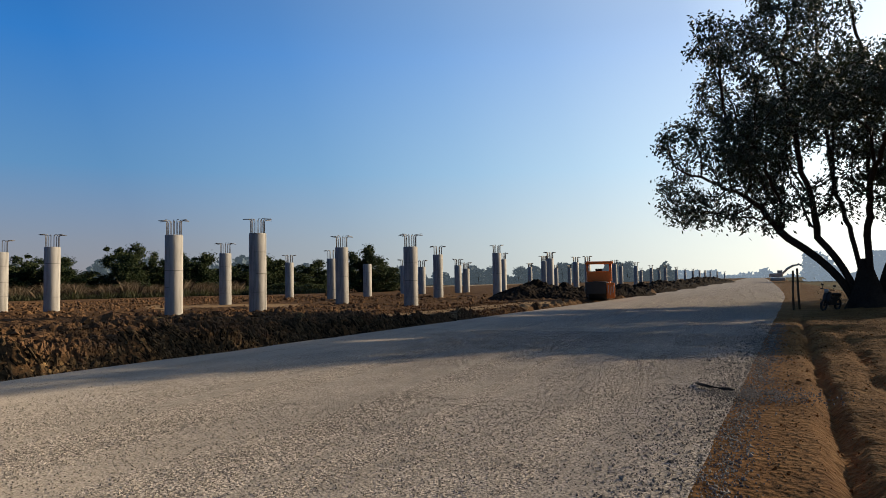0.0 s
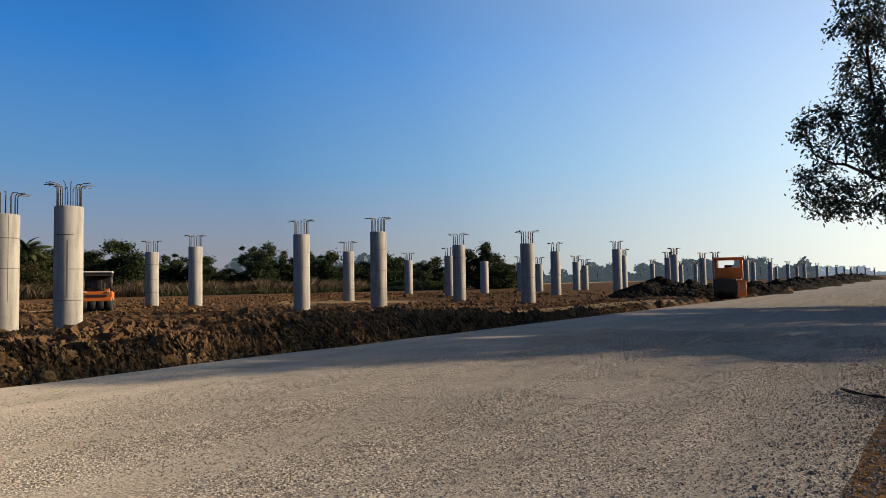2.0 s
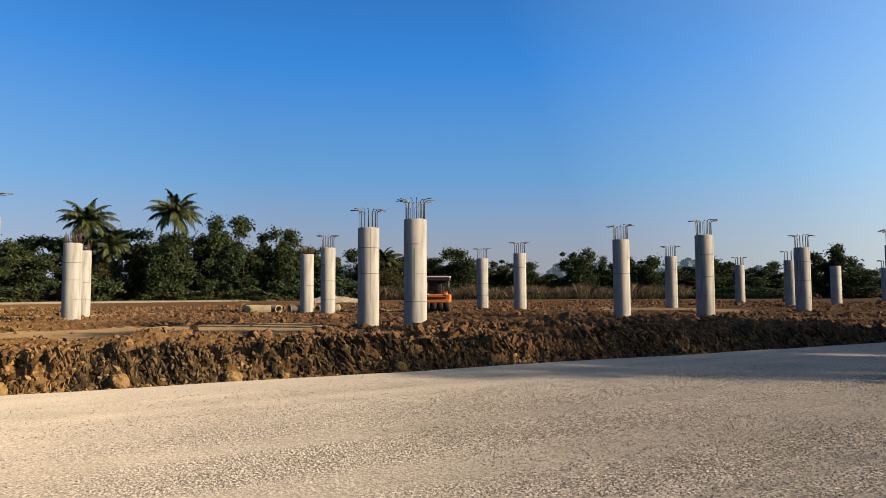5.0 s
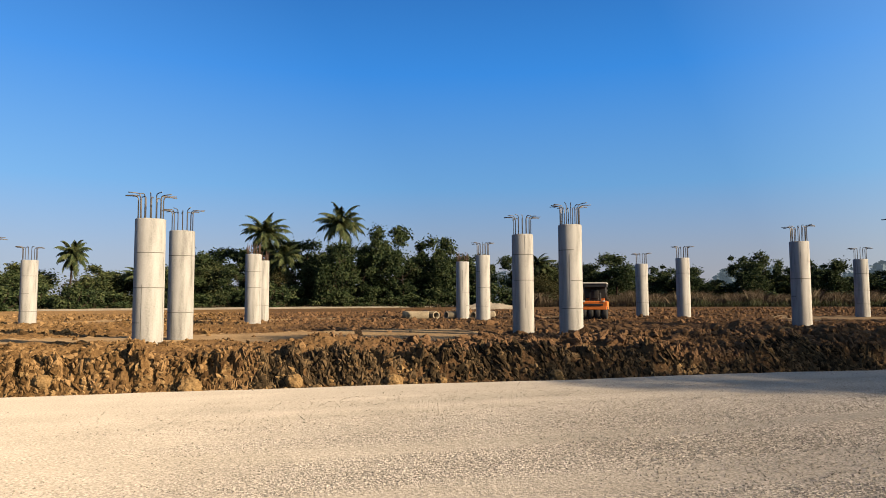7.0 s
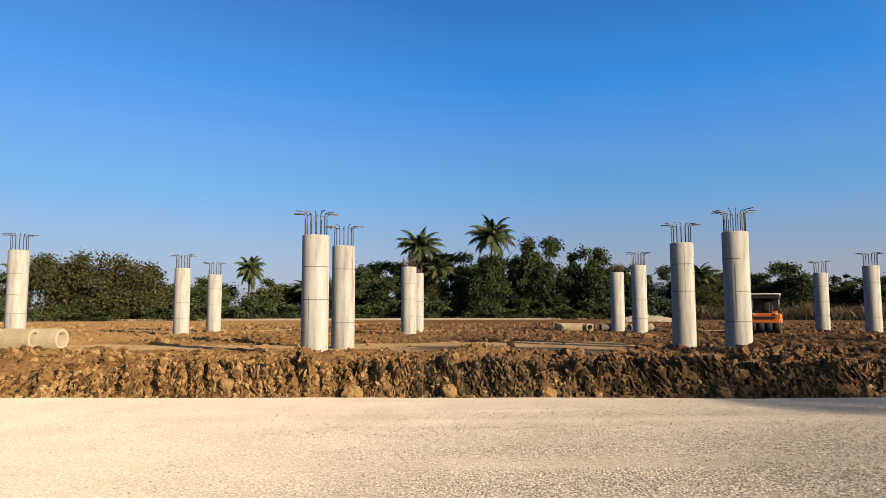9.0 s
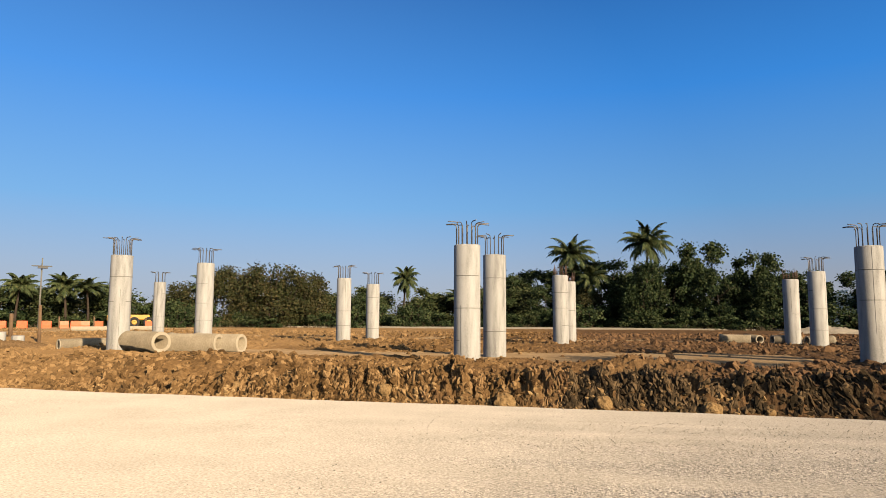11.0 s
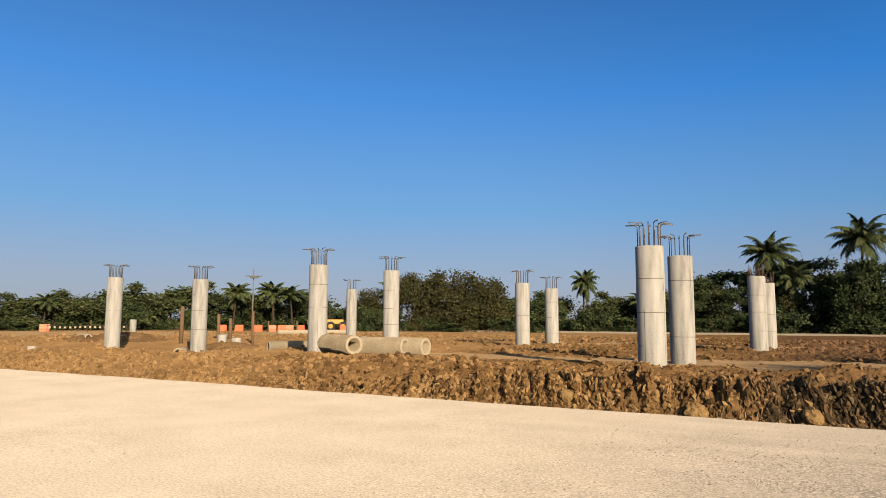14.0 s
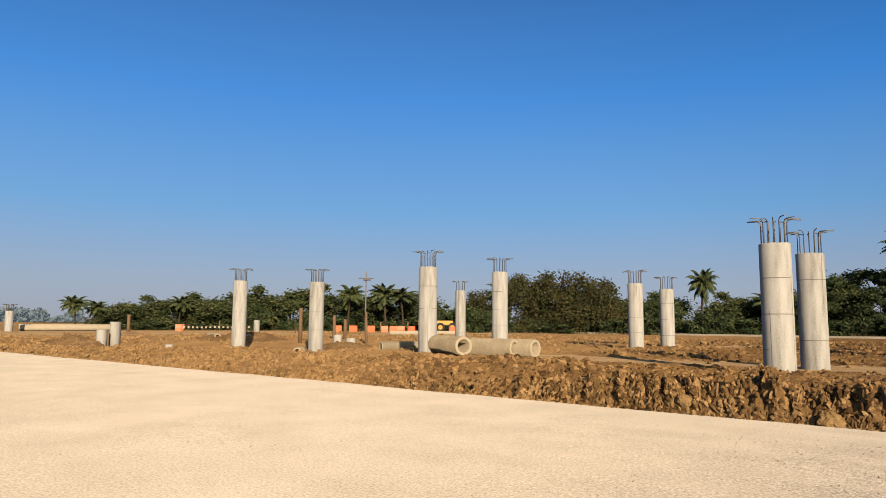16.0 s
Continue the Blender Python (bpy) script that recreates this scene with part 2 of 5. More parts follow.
for node in list(CONCRETE.node_tree.nodes):
    if node.type == "TEX_NOISE" and node.inputs["Scale"].default_value < 2:
        stretch = CONCRETE.node_tree.nodes.new("ShaderNodeMapping")
        stretch.inputs["Scale"].default_value = (3.2, 3.2, 0.45)
        CONCRETE.node_tree.links.new(node.inputs["Vector"].links[0].from_socket, stretch.inputs[0])
        CONCRETE.node_tree.links.new(stretch.outputs[0], node.inputs["Vector"])
JOINT = mat("joint", [(0.09, 0.085, 0.075), (0.23, 0.22, 0.195)], 0.9, 2, 20, 0.2, 0.01)
STEEL = mat("rebar_steel", [(0.09, 0.085, 0.085), (0.19, 0.175, 0.165)], 0.6, 8, 60, 0.4, 0.003, metal=0.5)
RUST = mat("rusty_steel", [(0.045, 0.024, 0.016), (0.10, 0.052, 0.03)], 0.8, 8, 60, 0.4, 0.003)
BARK = mat("bark", [(0.035, 0.026, 0.02), (0.085, 0.065, 0.05)], 0.95, 2, 14, 0.9, 0.05)
LEAF = mat("leaf", [(0.012, 0.024, 0.009), (0.034, 0.053, 0.02), (0.085, 0.10, 0.04)], 0.8, 0.25, 3, 0, island=0.3, translucent=0.15, spec=0.08)
LEAF_OLIVE = mat("olive_leaf", [(0.02, 0.032, 0.011), (0.056, 0.072, 0.027), (0.125, 0.13, 0.055)], 0.8, 0.25, 3, 0, island=0.35, translucent=0.15, spec=0.08)
LEAF_DARK = mat("dark_leaf", [(0.012, 0.022, 0.008), (0.024, 0.038, 0.012), (0.04, 0.055, 0.018)], 0.5, 0.4, 3, 0, island=0.35, translucent=0.06)
LEAF_DRY = mat("dry_leaf", [(0.02, 0.028, 0.009), (0.045, 0.048, 0.018), (0.095, 0.074, 0.03)], 0.7, 0.25, 3, 0, island=0.3, translucent=0.12, spec=0.08)
PALM = mat("palm_leaf", [(0.02, 0.034, 0.012), (0.05, 0.07, 0.026), (0.11, 0.115, 0.045)], 0.75, 0.6, 3, 0, island=0.35, translucent=0.12, spec=0.12)
MEADOW = mat("dry_meadow", [(0.035, 0.035, 0.016), (0.07, 0.062, 0.03), (0.11, 0.09, 0.045)], 0.95, 0.05, 1.5, 0.5, 0.2)
GRADED = mat("graded_fill", [(0.22, 0.185, 0.14), (0.32, 0.275, 0.21), (0.40, 0.35, 0.28)], 0.95, 0.3, 5, 0.5, 0.05)


# ---------------- helpers ----------------
def part(name, bm, material, parent, label=""):
    """Links a bmesh as one mesh object under a thing or a part."""
    me = bpy.data.meshes.new(name)
    bm.to_mesh(me)
    bm.free()
    me.materials.append(material)
    ob = new(name, me)
    ob.parent = parent
    if label:
        tagged(ob, label)
    return ob


def thing(name, m, label, category, group="", kind=""):
    ob = new(name)
    ob.empty_display_size = 0.2
    ob.matrix_world = m
    return tagged(ob, label, category, group, kind)


def mesh(name, verts, faces, material, smooth=False):
    me = bpy.data.meshes.new(name)
    me.from_pydata(verts, [], faces)
    if smooth:
        me.shade_smooth()
    me.materials.append(material)
    return new(name, me)


def box(bm, x, y, z, sx, sy, sz, rz=0.0, bev=0.0, rx=0.0, ry=0.0):
    r = bmesh.ops.create_cube(bm, size=1, matrix=Matrix.LocRotScale((x, y, z), Euler((rx, ry, rz)), (sx, sy, sz)))
    if bev:
        edges = list({e for v in r["verts"] for e in v.link_edges})
        bmesh.ops.bevel(bm, geom=edges, offset=bev, segments=2, affect="EDGES", profile=0.5)


def tube(bm, points, radii, sides=8, cap=True):
    """A tapering tube along points."""
    pts = [Vector(p) for p in points]
    rings = []
    ref = Vector((0.31, 0.95, 0.05))
    for i, p in enumerate(pts):
        d = (pts[min(i + 1, len(pts) - 1)] - pts[max(i - 1, 0)]).normalized()
        u = d.cross(ref)
        if u.length < 0.05:
            u = d.cross(Vector((1, 0, 0)))
        u.normalize()
        w = d.cross(u)
        rings.append([bm.verts.new(p + (u * math.cos(2 * math.pi * k / sides) + w * math.sin(2 * math.pi * k / sides)) * radii[i]) for k in range(sides)])
    for a, b in zip(rings, rings[1:]):
        for k in range(sides):
            f = bm.faces.new((a[k], a[(k + 1) % sides], b[(k + 1) % sides], b[k]))
            f.smooth = True
    if cap:
        bm.faces.new(rings[0][::-1])
        bm.faces.new(rings[-1])


def polar(az, d):
    a = radians(az)
    return d * math.cos(a), d * math.sin(a)


# ---------------- ground ----------------
def edge_left(x):
    """The far edge of the gravel road."""
    if x < 50:
        return 12.75 - 0.085 * x
    return 8.5 - 0.085 * 25 * (1 - math.exp(-(x - 50) / 25)) - 0.04 * (x - 50) * (1 - math.exp(-(x - 50) / 60))


def sandy(x, y):
    """How far a spot lies on one of the smooth haul tracks through the field."""
    w = fbm(x, y, 0.22, 5.5)
    wide = 2.4 + 5.4 * smooth(-1, 3, x)
    a = smooth(wide, wide - 1.1, abs(y - 30.6 + 4.2 * smooth(-1, 3, x) - 1.2 * w)) * smooth(-19, -12, x) * smooth(1.5, -0.5, x - 0.33 * y - w)
    b = smooth(2.4, 1.5, abs(y - edge_left(x) - 2.9 - 0.8 * w)) * smooth(22, 27, x) * smooth(56, 50, x)
    e = smooth(5.5, 4, abs(math.hypot(x, y) - 56 - 4 * w)) * smooth(0, 4, y - 0.66 * x) * smooth(0, 4, 1.12 * x - y)
    c = smooth(1.6, 0.9, abs(y - 52 + 0.1 * x - 1.5 * w)) * smooth(-34, -28, x) * smooth(30, 24, x)
    d = smooth(74, 80, math.hypot(x, y)) * smooth(112, 106, math.hypot(x, y)) * smooth(-36, -44, x) * smooth(-0.25, 0.0, w + 0.12)
    return max(a, b, c, d, e)


def edge_right(x):
    return edge_left(x) - 12.5


def smooth(a, b, x):
    t = min(1, max(0, (x - a) / (b - a)))
    return t * t * (3 - 2 * t)


def fbm(x, y, s, seed=0.0):
    return noise.fractal(Vector((x * s + seed, y * s - seed, seed)), 0.8, 2.1, 3)


def field(x, y):
    """Height of the ground: road bed, cut bank, churned field, sandy shoulder."""
    el, er = edge_left(x), edge_right(x)
    o = y - el
    far = math.hypot(x, y)
    if o > -0.3:
        crest = 0.42 + 0.08 * fbm(x, 3.0, 0.11, 4.2)
        crest *= (1 - 0.82 * smooth(18, 27, x)) * (1 - 0.35 * smooth(12, 24, -x))
        wob = 0.35 * fbm(x, 7.0, 0.5, 1.3)
        foot = -0.12 * smooth(-0.3, 0.15, o)
        flat = smooth(4, 10, -x)
        rise = (1 - flat) * smooth(0.5 + wob * 0.5, 1.08 + wob * 0.8, o) + flat * smooth(0.3, 3.4 + wob, o)
        back = smooth(3.2, 11.0, o)
        z = foot * (1 - rise) + rise * (crest * (1 - back) - 0.06 * back)
        z -= 0.25 * smooth(45, 110, o)
        z -= 0.42 * smooth(15, 6, math.hypot(x + 38, y - 30))
        # lumps and clods
        near = (1 - smooth(70, 120, far))
        face = smooth(0.4, 0.9, o) * (1 - smooth(2.6, 3.6, o))
        z += near * (0.24 - 0.12 * flat) * face * (1 - smooth(1.5, 2.3, o)) * (abs(noise.noise(Vector((x * 3.0 + o * 1.2, o * 0.5, 2)))) * 2.2 - 0.6)
        # heaps turned over by the digger on the darker side
        z += 0.36 * smooth(3, 9, x) * smooth(26, 19, x) * smooth(1.2, 2.6, o) * smooth(13, 7, o) * max(0, fbm(x, y, 0.42, 14.3) + 0.12) * (1 - 0.9 * sandy(x, y))
        z += 0.30 * smooth(8, 3, x) * smooth(-30, -20, x) * smooth(1.8, 3.2, o) * smooth(9, 6, o) * max(0, fbm(x, y, 0.35, 18.3) - 0.1)
        z += near * face * 0.08 * noise.noise(Vector((x * 6, o * 2.5, 5)))
        rough = smooth(0.2, 1.0, o)
        track = math.exp(-((o - 9.0 - 2.5 * fbm(x, 1, 0.03, 9)) / 1.6) ** 2)
        z += near * rough * (1 - 0.85 * track) * (1 - 0.9 * sandy(x, y)) * (0.10 * fbm(x, y, 0.5, 2.7) + 0.17 * (abs(fbm(x, y, 1.5, 6.1)) - 0.2))
        return z
    if y < er + 0.9:
        o = er - y
        z = -0.12 + 0.10 * smooth(-0.9, -0.5, o) + 0.05 * fbm(x, y, 0.7, 3.3) * smooth(0, 1, o)
        z -= 0.17 * math.exp(-((o - 0.70 + 0.012 * x - 0.10 * fbm(x, 0, 0.4, 5)) / 0.13) ** 2) * (1 - smooth(24, 32, x))
        z -= 0.10 * math.exp(-((o - 1.5 + 0.01 * x - 0.18 * fbm(x, 4, 0.5, 7)) / 0.14) ** 2) * (1 - smooth(20, 30, x))
        z += 0.035 * fbm(x * 0.3, y, 2.5, 6.6) * smooth(0.3, 1.0, o) * (1 - smooth(20, 30, x))
        z += 0.06 * (abs(fbm(x, y, 2.2, 8.8)) - 0.2) * smooth(0.2, 0.8, o) * (1 - smooth(30, 50, x))
        z += 0.10 * smooth(1.6, 3.5, o)
        return z
    return -0.12


def axis(spans):
    out = []
    for a, b, step in spans:
        n = max(1, round((b - a) / step))
        out += [a + (b - a) * i / n for i in range(n)]
    return out + [spans[-1][1]]


def sheet(name, us, vs, place, material):
    verts = [place(u, v) for v in vs for u in us]
    w = len(us)
    faces = [(j * w + i, j * w + i + 1, (j + 1) * w + i + 1, (j + 1) * w + i) for j in range(len(vs) - 1) for i in range(w - 1)]
    return mesh(name, verts, faces, material, True)


gx = axis([(-3000, -600, 400), (-600, -120, 40), (-120, -50, 3), (-50, -28, 0.35), (-28, -18, 0.1), (-18, 28, 0.07), (28, 34, 0.1), (34, 60, 0.3), (60, 120, 1.5), (120, 600, 40), (600, 4200, 400)])
go = axis([(-3000, -400, 400), (-400, -80, 40), (-80, -32, 4), (-32, -17, 0.5), (-17, -11.0, 0.1), (-11.0, -0.3, 4), (-0.3, 3.2, 0.07), (3.2, 14, 0.16), (14, 40, 0.4), (40, 120, 2.0), (120, 600, 40), (600, 3400, 400)])


def ground_at(u, o):
    x, y = u, edge_left(max(-400, min(u, 900))) + o
    return (x, y, field(x, y))


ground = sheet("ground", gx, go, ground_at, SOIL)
ground.data.materials.append(SHOULDER)
ground.data.materials.append(MEADOW)
w = len(gx) - 1
for j, o in enumerate(go[:-1]):
    if 0.3 < o < 30:
        for f in ground.data.polygons[j * w:(j + 1) * w]:
            f.use_smooth = False
    if o < -11.3 or o > 117:
        for f in ground.data.polygons[j * w:(j + 1) * w]:
            f.material_index = 2 if o > 0 or o < -17 else 1
ground.data.materials.append(TRACK)
for f in ground.data.polygons:
    cx, cy, cz = f.center
    if (-34 < cx < 46 and 8 < cy < 57 or -110 < cx < -36 and 30 < cy < 95) and cy > edge_left(cx) + 0.9 and sandy(cx, cy) > 0.5:
        f.material_index = 3
tagged(ground, "churned brown clay soil with a cut bank beside the road", "ground", kind="structure")


def road_at(u, o):
    x, y = u, edge_left(u) + o
    z = 0.015 * fbm(x, y, 0.25, 8) - 0.02 * smooth(-0.25, 0, o) - 0.075 * smooth(11.6, 12.45, -o)
    if o > -0.01 or o < -12.49:
        z = -0.16
    return (x, y + (0.05 * fbm(x, o, 1.2, 5) if abs(o + 6) > 5.5 else 0) , z)


road = sheet("road", axis([(-400, -60, 10), (-60, -20, 0.8), (-20, 40, 0.3), (40, 120, 1.5), (120, 900, 20)]),
             axis([(-12.5, -12.1, 0.1), (-12.1, -0.3, 0.3), (-0.3, 0, 0.1)]), road_at, ROAD)
tagged(road, "wide unpaved road of compacted pale crushed gravel", "road", kind="structure")

# ---------------- concrete columns ----------------
def column_mesh(height):
    """A round shaft with a chipped arris."""
    bm = bmesh.new()
    n = 32
    rings = []
    for z, r in ((-0.8, 0.5), (height - 0.03, 0.5), (height, 0.475)):
        rings.append([bm.verts.new((r * math.cos(2 * math.pi * k / n), r * math.sin(2 * math.pi * k / n), z + (random.uniform(-0.015, 0.004) if r < 0.5 else 0))) for k in range(n)])
    for a, b in zip(rings, rings[1:]):
        for k in range(n):
            f = bm.faces.new((a[k], a[(k + 1) % n], b[(k + 1) % n], b[k]))
            f.smooth = a is rings[0]
    bm.faces.new(rings[-1])
    return bm


COLUMNS = [
    # heading, distance, base, top, bars (2 long bent, 1 short rusty, 0 none)
    (96.95, 25.2, 0.0, 4.36, 2), (94.6, 29.5, -0.2, 4.38, 2), (62.35, 29.0, 0.05, 4.67, 2), (66.35, 31.5, -0.07, 4.52, 2),
    (69.75, 47.0, 0.0, 4.52, 2), (71.5, 51.0, -0.18, 4.27, 1), (89.05, 44.0, -0.1, 4.36, 1), (88.35, 50.0, -0.2, 4.27, 1),
    (107.45, 47.0, -0.07, 4.30, 2), (105.0, 51.0, -0.15, 4.10, 2), (124.8, 36.0, 0.0, 4.57, 2), (122.0, 64.5, 0.0, 4.63, 2),
    (118.65, 42.0, -0.1, 4.77, 2), (140.4, 51.0, -0.5, 4.5, 2), (134.2, 46.5, -0.15, 4.28, 2),
    (56.6, 57.5, -0.1, 4.24, 2), (53.4, 53.5, 0.0, 4.45, 2), (45.0, 42.0, 0.0, 4.6, 2), (41.1, 60.0, 0.0, 4.32, 2),
    (38.55, 41.0, 0.0, 4.66, 2), (36.0, 81.0, 0.0, 4.13, 2), (31.65, 52.0, -0.1, 4.37, 2), (32.5, 70.0, 0.0, 4.16, 2),
    (29.5, 78.0, 0.0, 3.76, 0), (25.8, 47.0, -0.2, 4.10, 2), (26.4, 95.0, -0.1, 3.9, 2), (24.85, 90.0, 0.0, 3.6, 2),
    (23.45, 68.0, -0.08, 4.35, 2), (21.75, 94.0, 0.0, 3.83, 2), (21.05, 97.0, 0.0, 3.4, 2), (18.4, 75.0, 0.0, 4.7, 2),
    (17.9, 92.0, 0.0, 4.5, 2),
]

for a, e in [(15.6, 1.07), (14.4, 1.53), (13.9, 1.76), (13.4, 0.93), (12.3, 0.91), (11.76, 1.42), (10.8, 1.45), (8.6, 1.16), (8.1, 0.97), (6.9, 0.99),
             (6.5, 0.62), (5.7, 0.78), (5.1, 0.6), (4.6, 0.75), (3.75, 0.64), (3.1, 0.52), (2.5, 0.5), (2.0, 0.43), (1.6, 0.4), (1.2, 0.37), (0.7, 0.33), (0.15, 0.3)]:
    COLUMNS.append((a, 2.9 / math.tan(radians(e)), -0.2, 4.55, 2))
COLUMNS.append((156.4, 104.0, -0.2, 2.6, 2))


def ring_band(bm, a0, a1, z0, z1):
    """A thin line round the shaft, from angle a0 to a1."""
    n = max(1, round((a1 - a0) / 0.16))
    rings = [[bm.verts.new((0.503 * math.cos(a0 + (a1 - a0) * i / n), 0.503 * math.sin(a0 + (a1 - a0) * i / n), z)) for i in range(n + 1)] for z in (z0, z1)]
    for i in range(n):
        bm.faces.new((rings[0][i], rings[0][i + 1], rings[1][i + 1], rings[1][i]))


def column(az, d, z0, z1, bars, far=False):
    x, y = polar(az, d)
    c = thing("concrete_column", pose(x, y, z0, 0, 0, 23.5 + random.uniform(-2, 2)), "grey cast concrete bridge column standing in churned soil" if not bars else
              ("grey cast concrete bridge column with bent steel bars on top" if bars == 2 else "grey concrete bridge column with short rusty bars on top"),
              "column", "bridge columns")
    h = z1 - z0
    part("shaft", column_mesh(h), CONCRETE, c)
    if d < 80:
        z = h - random.uniform(0.9, 1.25)
        while z > 0.4:
            bm = bmesh.new()
            a = random.uniform(0, 6.28)
            ring_band(bm, a, a + random.uniform(2.0, 5.6), z - 0.013, z + 0.013)
            part("joint", bm, JOINT, c)
            z -= random.uniform(0.95, 1.3)
        a = random.uniform(0, 3.14)
        for k in range(4):
            bm = bmesh.new()
            low = random.choice((-0.2, h * 0.25, h * 0.5))
            ring_band(bm, a + k * math.pi / 2, a + k * math.pi / 2 + random.uniform(0.018, 0.035), low, min(h - 0.05, low + h * random.uniform(0.3, 0.8)))
            part("seam", bm, JOINT, c)
    n = 0 if not bars else (14 if not far else 8)
    for i in range(n):
        a = 2 * math.pi * (i + 0.5) / n + 0.1
        ca, sa = math.cos(a), math.sin(a)
        bm = bmesh.new()
        r = 0.41
        th = 0.018 if not far else min(0.05, 0.00045 * d)
        if bars == 2:
            top = 0.80 + 0.07 * random.random()
            out = 0.40 + 0.09 * random.random()
            b = a + random.uniform(-0.2, 0.2)
            cb, sb = math.cos(b), math.sin(b)
            sag = random.uniform(-0.03, 0.05)
            pts = [(r * ca, r * sa, h - 0.1), (r * ca, r * sa, h + top - 0.12), (r * ca + 0.04 * cb, r * sa + 0.04 * sb, h + top - 0.03),
                   (r * ca + 0.13 * cb, r * sa + 0.13 * sb, h + top), (r * ca + out * cb, r * sa + out * sb, h + top - sag)]
        else:
            pts = [(r * ca, r * sa, h - 0.1), (r * ca + random.uniform(-.08, .08), r * sa, h + random.uniform(0.3, 0.75))]
        tube(bm, pts, [th] * len(pts), 6 if not far else 4)
        part("steel_bar", bm, STEEL if bars == 2 else RUST, c)
    return c


for row in COLUMNS:
    column(*row, far=row[1] > 60)


# ---------------- soil: clods, rubble, heaps ----------------
ICO_V = np.array([(0, 0, 1)] + [(math.cos(k * 2 * math.pi / 5) * 0.894, math.sin(k * 2 * math.pi / 5) * 0.894, 0.447) for k in range(5)]
                 + [(math.cos((k + 0.5) * 2 * math.pi / 5) * 0.894, math.sin((k + 0.5) * 2 * math.pi / 5) * 0.894, -0.447) for k in range(5)] + [(0, 0, -1)])
ICO_F = np.array([(0, 1 + k, 1 + (k + 1) % 5) for k in range(5)] + [(1 + k, 6 + k, 1 + (k + 1) % 5) for k in range(5)]
                 + [(6 + k, 6 + (k + 1) % 5, 1 + (k + 1) % 5) for k in range(5)] + [(11, 6 + (k + 1) % 5, 6 + k) for k in range(5)])
CUBE_V = np.array([(a, b, c) for c in (-1, 1) for b in (-1, 1) for a in (-1, 1)], float) * 0.75
CUBE_F = np.array([(0, 2, 3), (0, 3, 1), (4, 5, 7), (4, 7, 6), (0, 1, 5), (0, 5, 4), (2, 6, 7), (2, 7, 3), (0, 4, 6), (0, 6, 2), (1, 3, 7), (1, 7, 5)])
OCT_V = np.array([(1, 0, 0), (-1, 0, 0), (0, 1, 0), (0, -1, 0), (0, 0, 1), (0, 0, -1)], float)
OCT_F = np.array([(0, 2, 4), (2, 1, 4), (1, 3, 4), (3, 0, 4), (2, 0, 5), (1, 2, 5), (3, 1, 5), (0, 3, 5)])


def turns(rng, n, tilt):
    """n rotation matrices with a free heading and a tilt of about that many radians."""
    a, b, c = rng.uniform(0, 2 * np.pi, n), rng.normal(0, tilt, n), rng.normal(0, tilt, n)
    ca, sa, cb, sb, cc, sc = np.cos(a), np.sin(a), np.cos(b), np.sin(b), np.cos(c), np.sin(c)
    z, o = np.zeros(n), np.ones(n)
    Rz = np.stack([ca, -sa, z, sa, ca, z, z, z, o], -1).reshape(n, 3, 3)
    Rx = np.stack([o, z, z, z, cb, -sb, z, sb, cb], -1).reshape(n, 3, 3)
    Ry = np.stack([cc, z, sc, z, o, z, -sc, z, cc], -1).reshape(n, 3, 3)
    return Rz @ Rx @ Ry


def lumps(name, places, scales, material, rng, base=(ICO_V, ICO_F), tilt=0.6, rough=0.18):
    V, F = base
    n = len(places)
    v = V[None] * (1 + rng.normal(0, rough, (n, len(V), 1))) * scales[:, None, :]
    v = np.einsum("nij,nkj->nki", turns(rng, n, tilt), v) + places[:, None, :]
    f = F[None] + (np.arange(n) * len(V))[:, None, None]
    me = bpy.data.meshes.new(name)
    me.from_pydata(v.reshape(-1, 3), [], f.reshape(-1, 3))
    me.materials.append(material)
    return new(name, me)


def scatter(rng, n, x0, x1, o0, o1, keep=None):
    out = []
    while len(out) < n:
        x, o = rng.uniform(x0, x1), rng.uniform(o0, o1)
        if keep and rng.random() > keep(x, o):
            continue
        y = edge_left(x) + o
        out.append((x, y, field(x, y)))
    return np.array(out)


rg = np.random.default_rng(3)
def ribs(name, places, scales, lean, slope, material, rng, label):
    """Slabs of torn clay whose long side runs up the face, leaning by lean along the bank."""
    n = len(places)
    v = ICO_V[None] * (1 + rng.normal(0, 0.28, (n, len(ICO_V), 1)))
    v = v * scales[:, None, :]
    upw = np.column_stack([np.sin(lean), np.cos(lean) * np.cos(slope), np.cos(lean) * np.sin(slope)])
    side = np.cross(np.column_stack([np.zeros(n), -np.sin(slope), np.cos(slope)]), upw)
    side += rng.normal(0, 0.3, (n, 3))
    side -= upw * np.sum(side * upw, 1)[:, None]
    side /= np.linalg.norm(side, axis=1)[:, None]
    R = np.stack([side, np.cross(upw, side), upw], 2)
    v = np.einsum("nij,nkj->nki", R, v) + places[:, None, :]
    f = ICO_F[None] + (np.arange(n) * len(ICO_V))[:, None, None]
    me = bpy.data.meshes.new(name)
    me.from_pydata(v.reshape(-1, 3), [], f.reshape(-1, 3))
    me.materials.append(material)
    return tagged(new(name, me), label, "clods", kind="stuff")


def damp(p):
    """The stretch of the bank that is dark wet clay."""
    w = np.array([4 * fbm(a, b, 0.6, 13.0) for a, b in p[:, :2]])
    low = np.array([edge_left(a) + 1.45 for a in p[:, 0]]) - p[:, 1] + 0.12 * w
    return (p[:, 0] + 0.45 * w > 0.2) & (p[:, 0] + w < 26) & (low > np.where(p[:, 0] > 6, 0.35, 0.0))


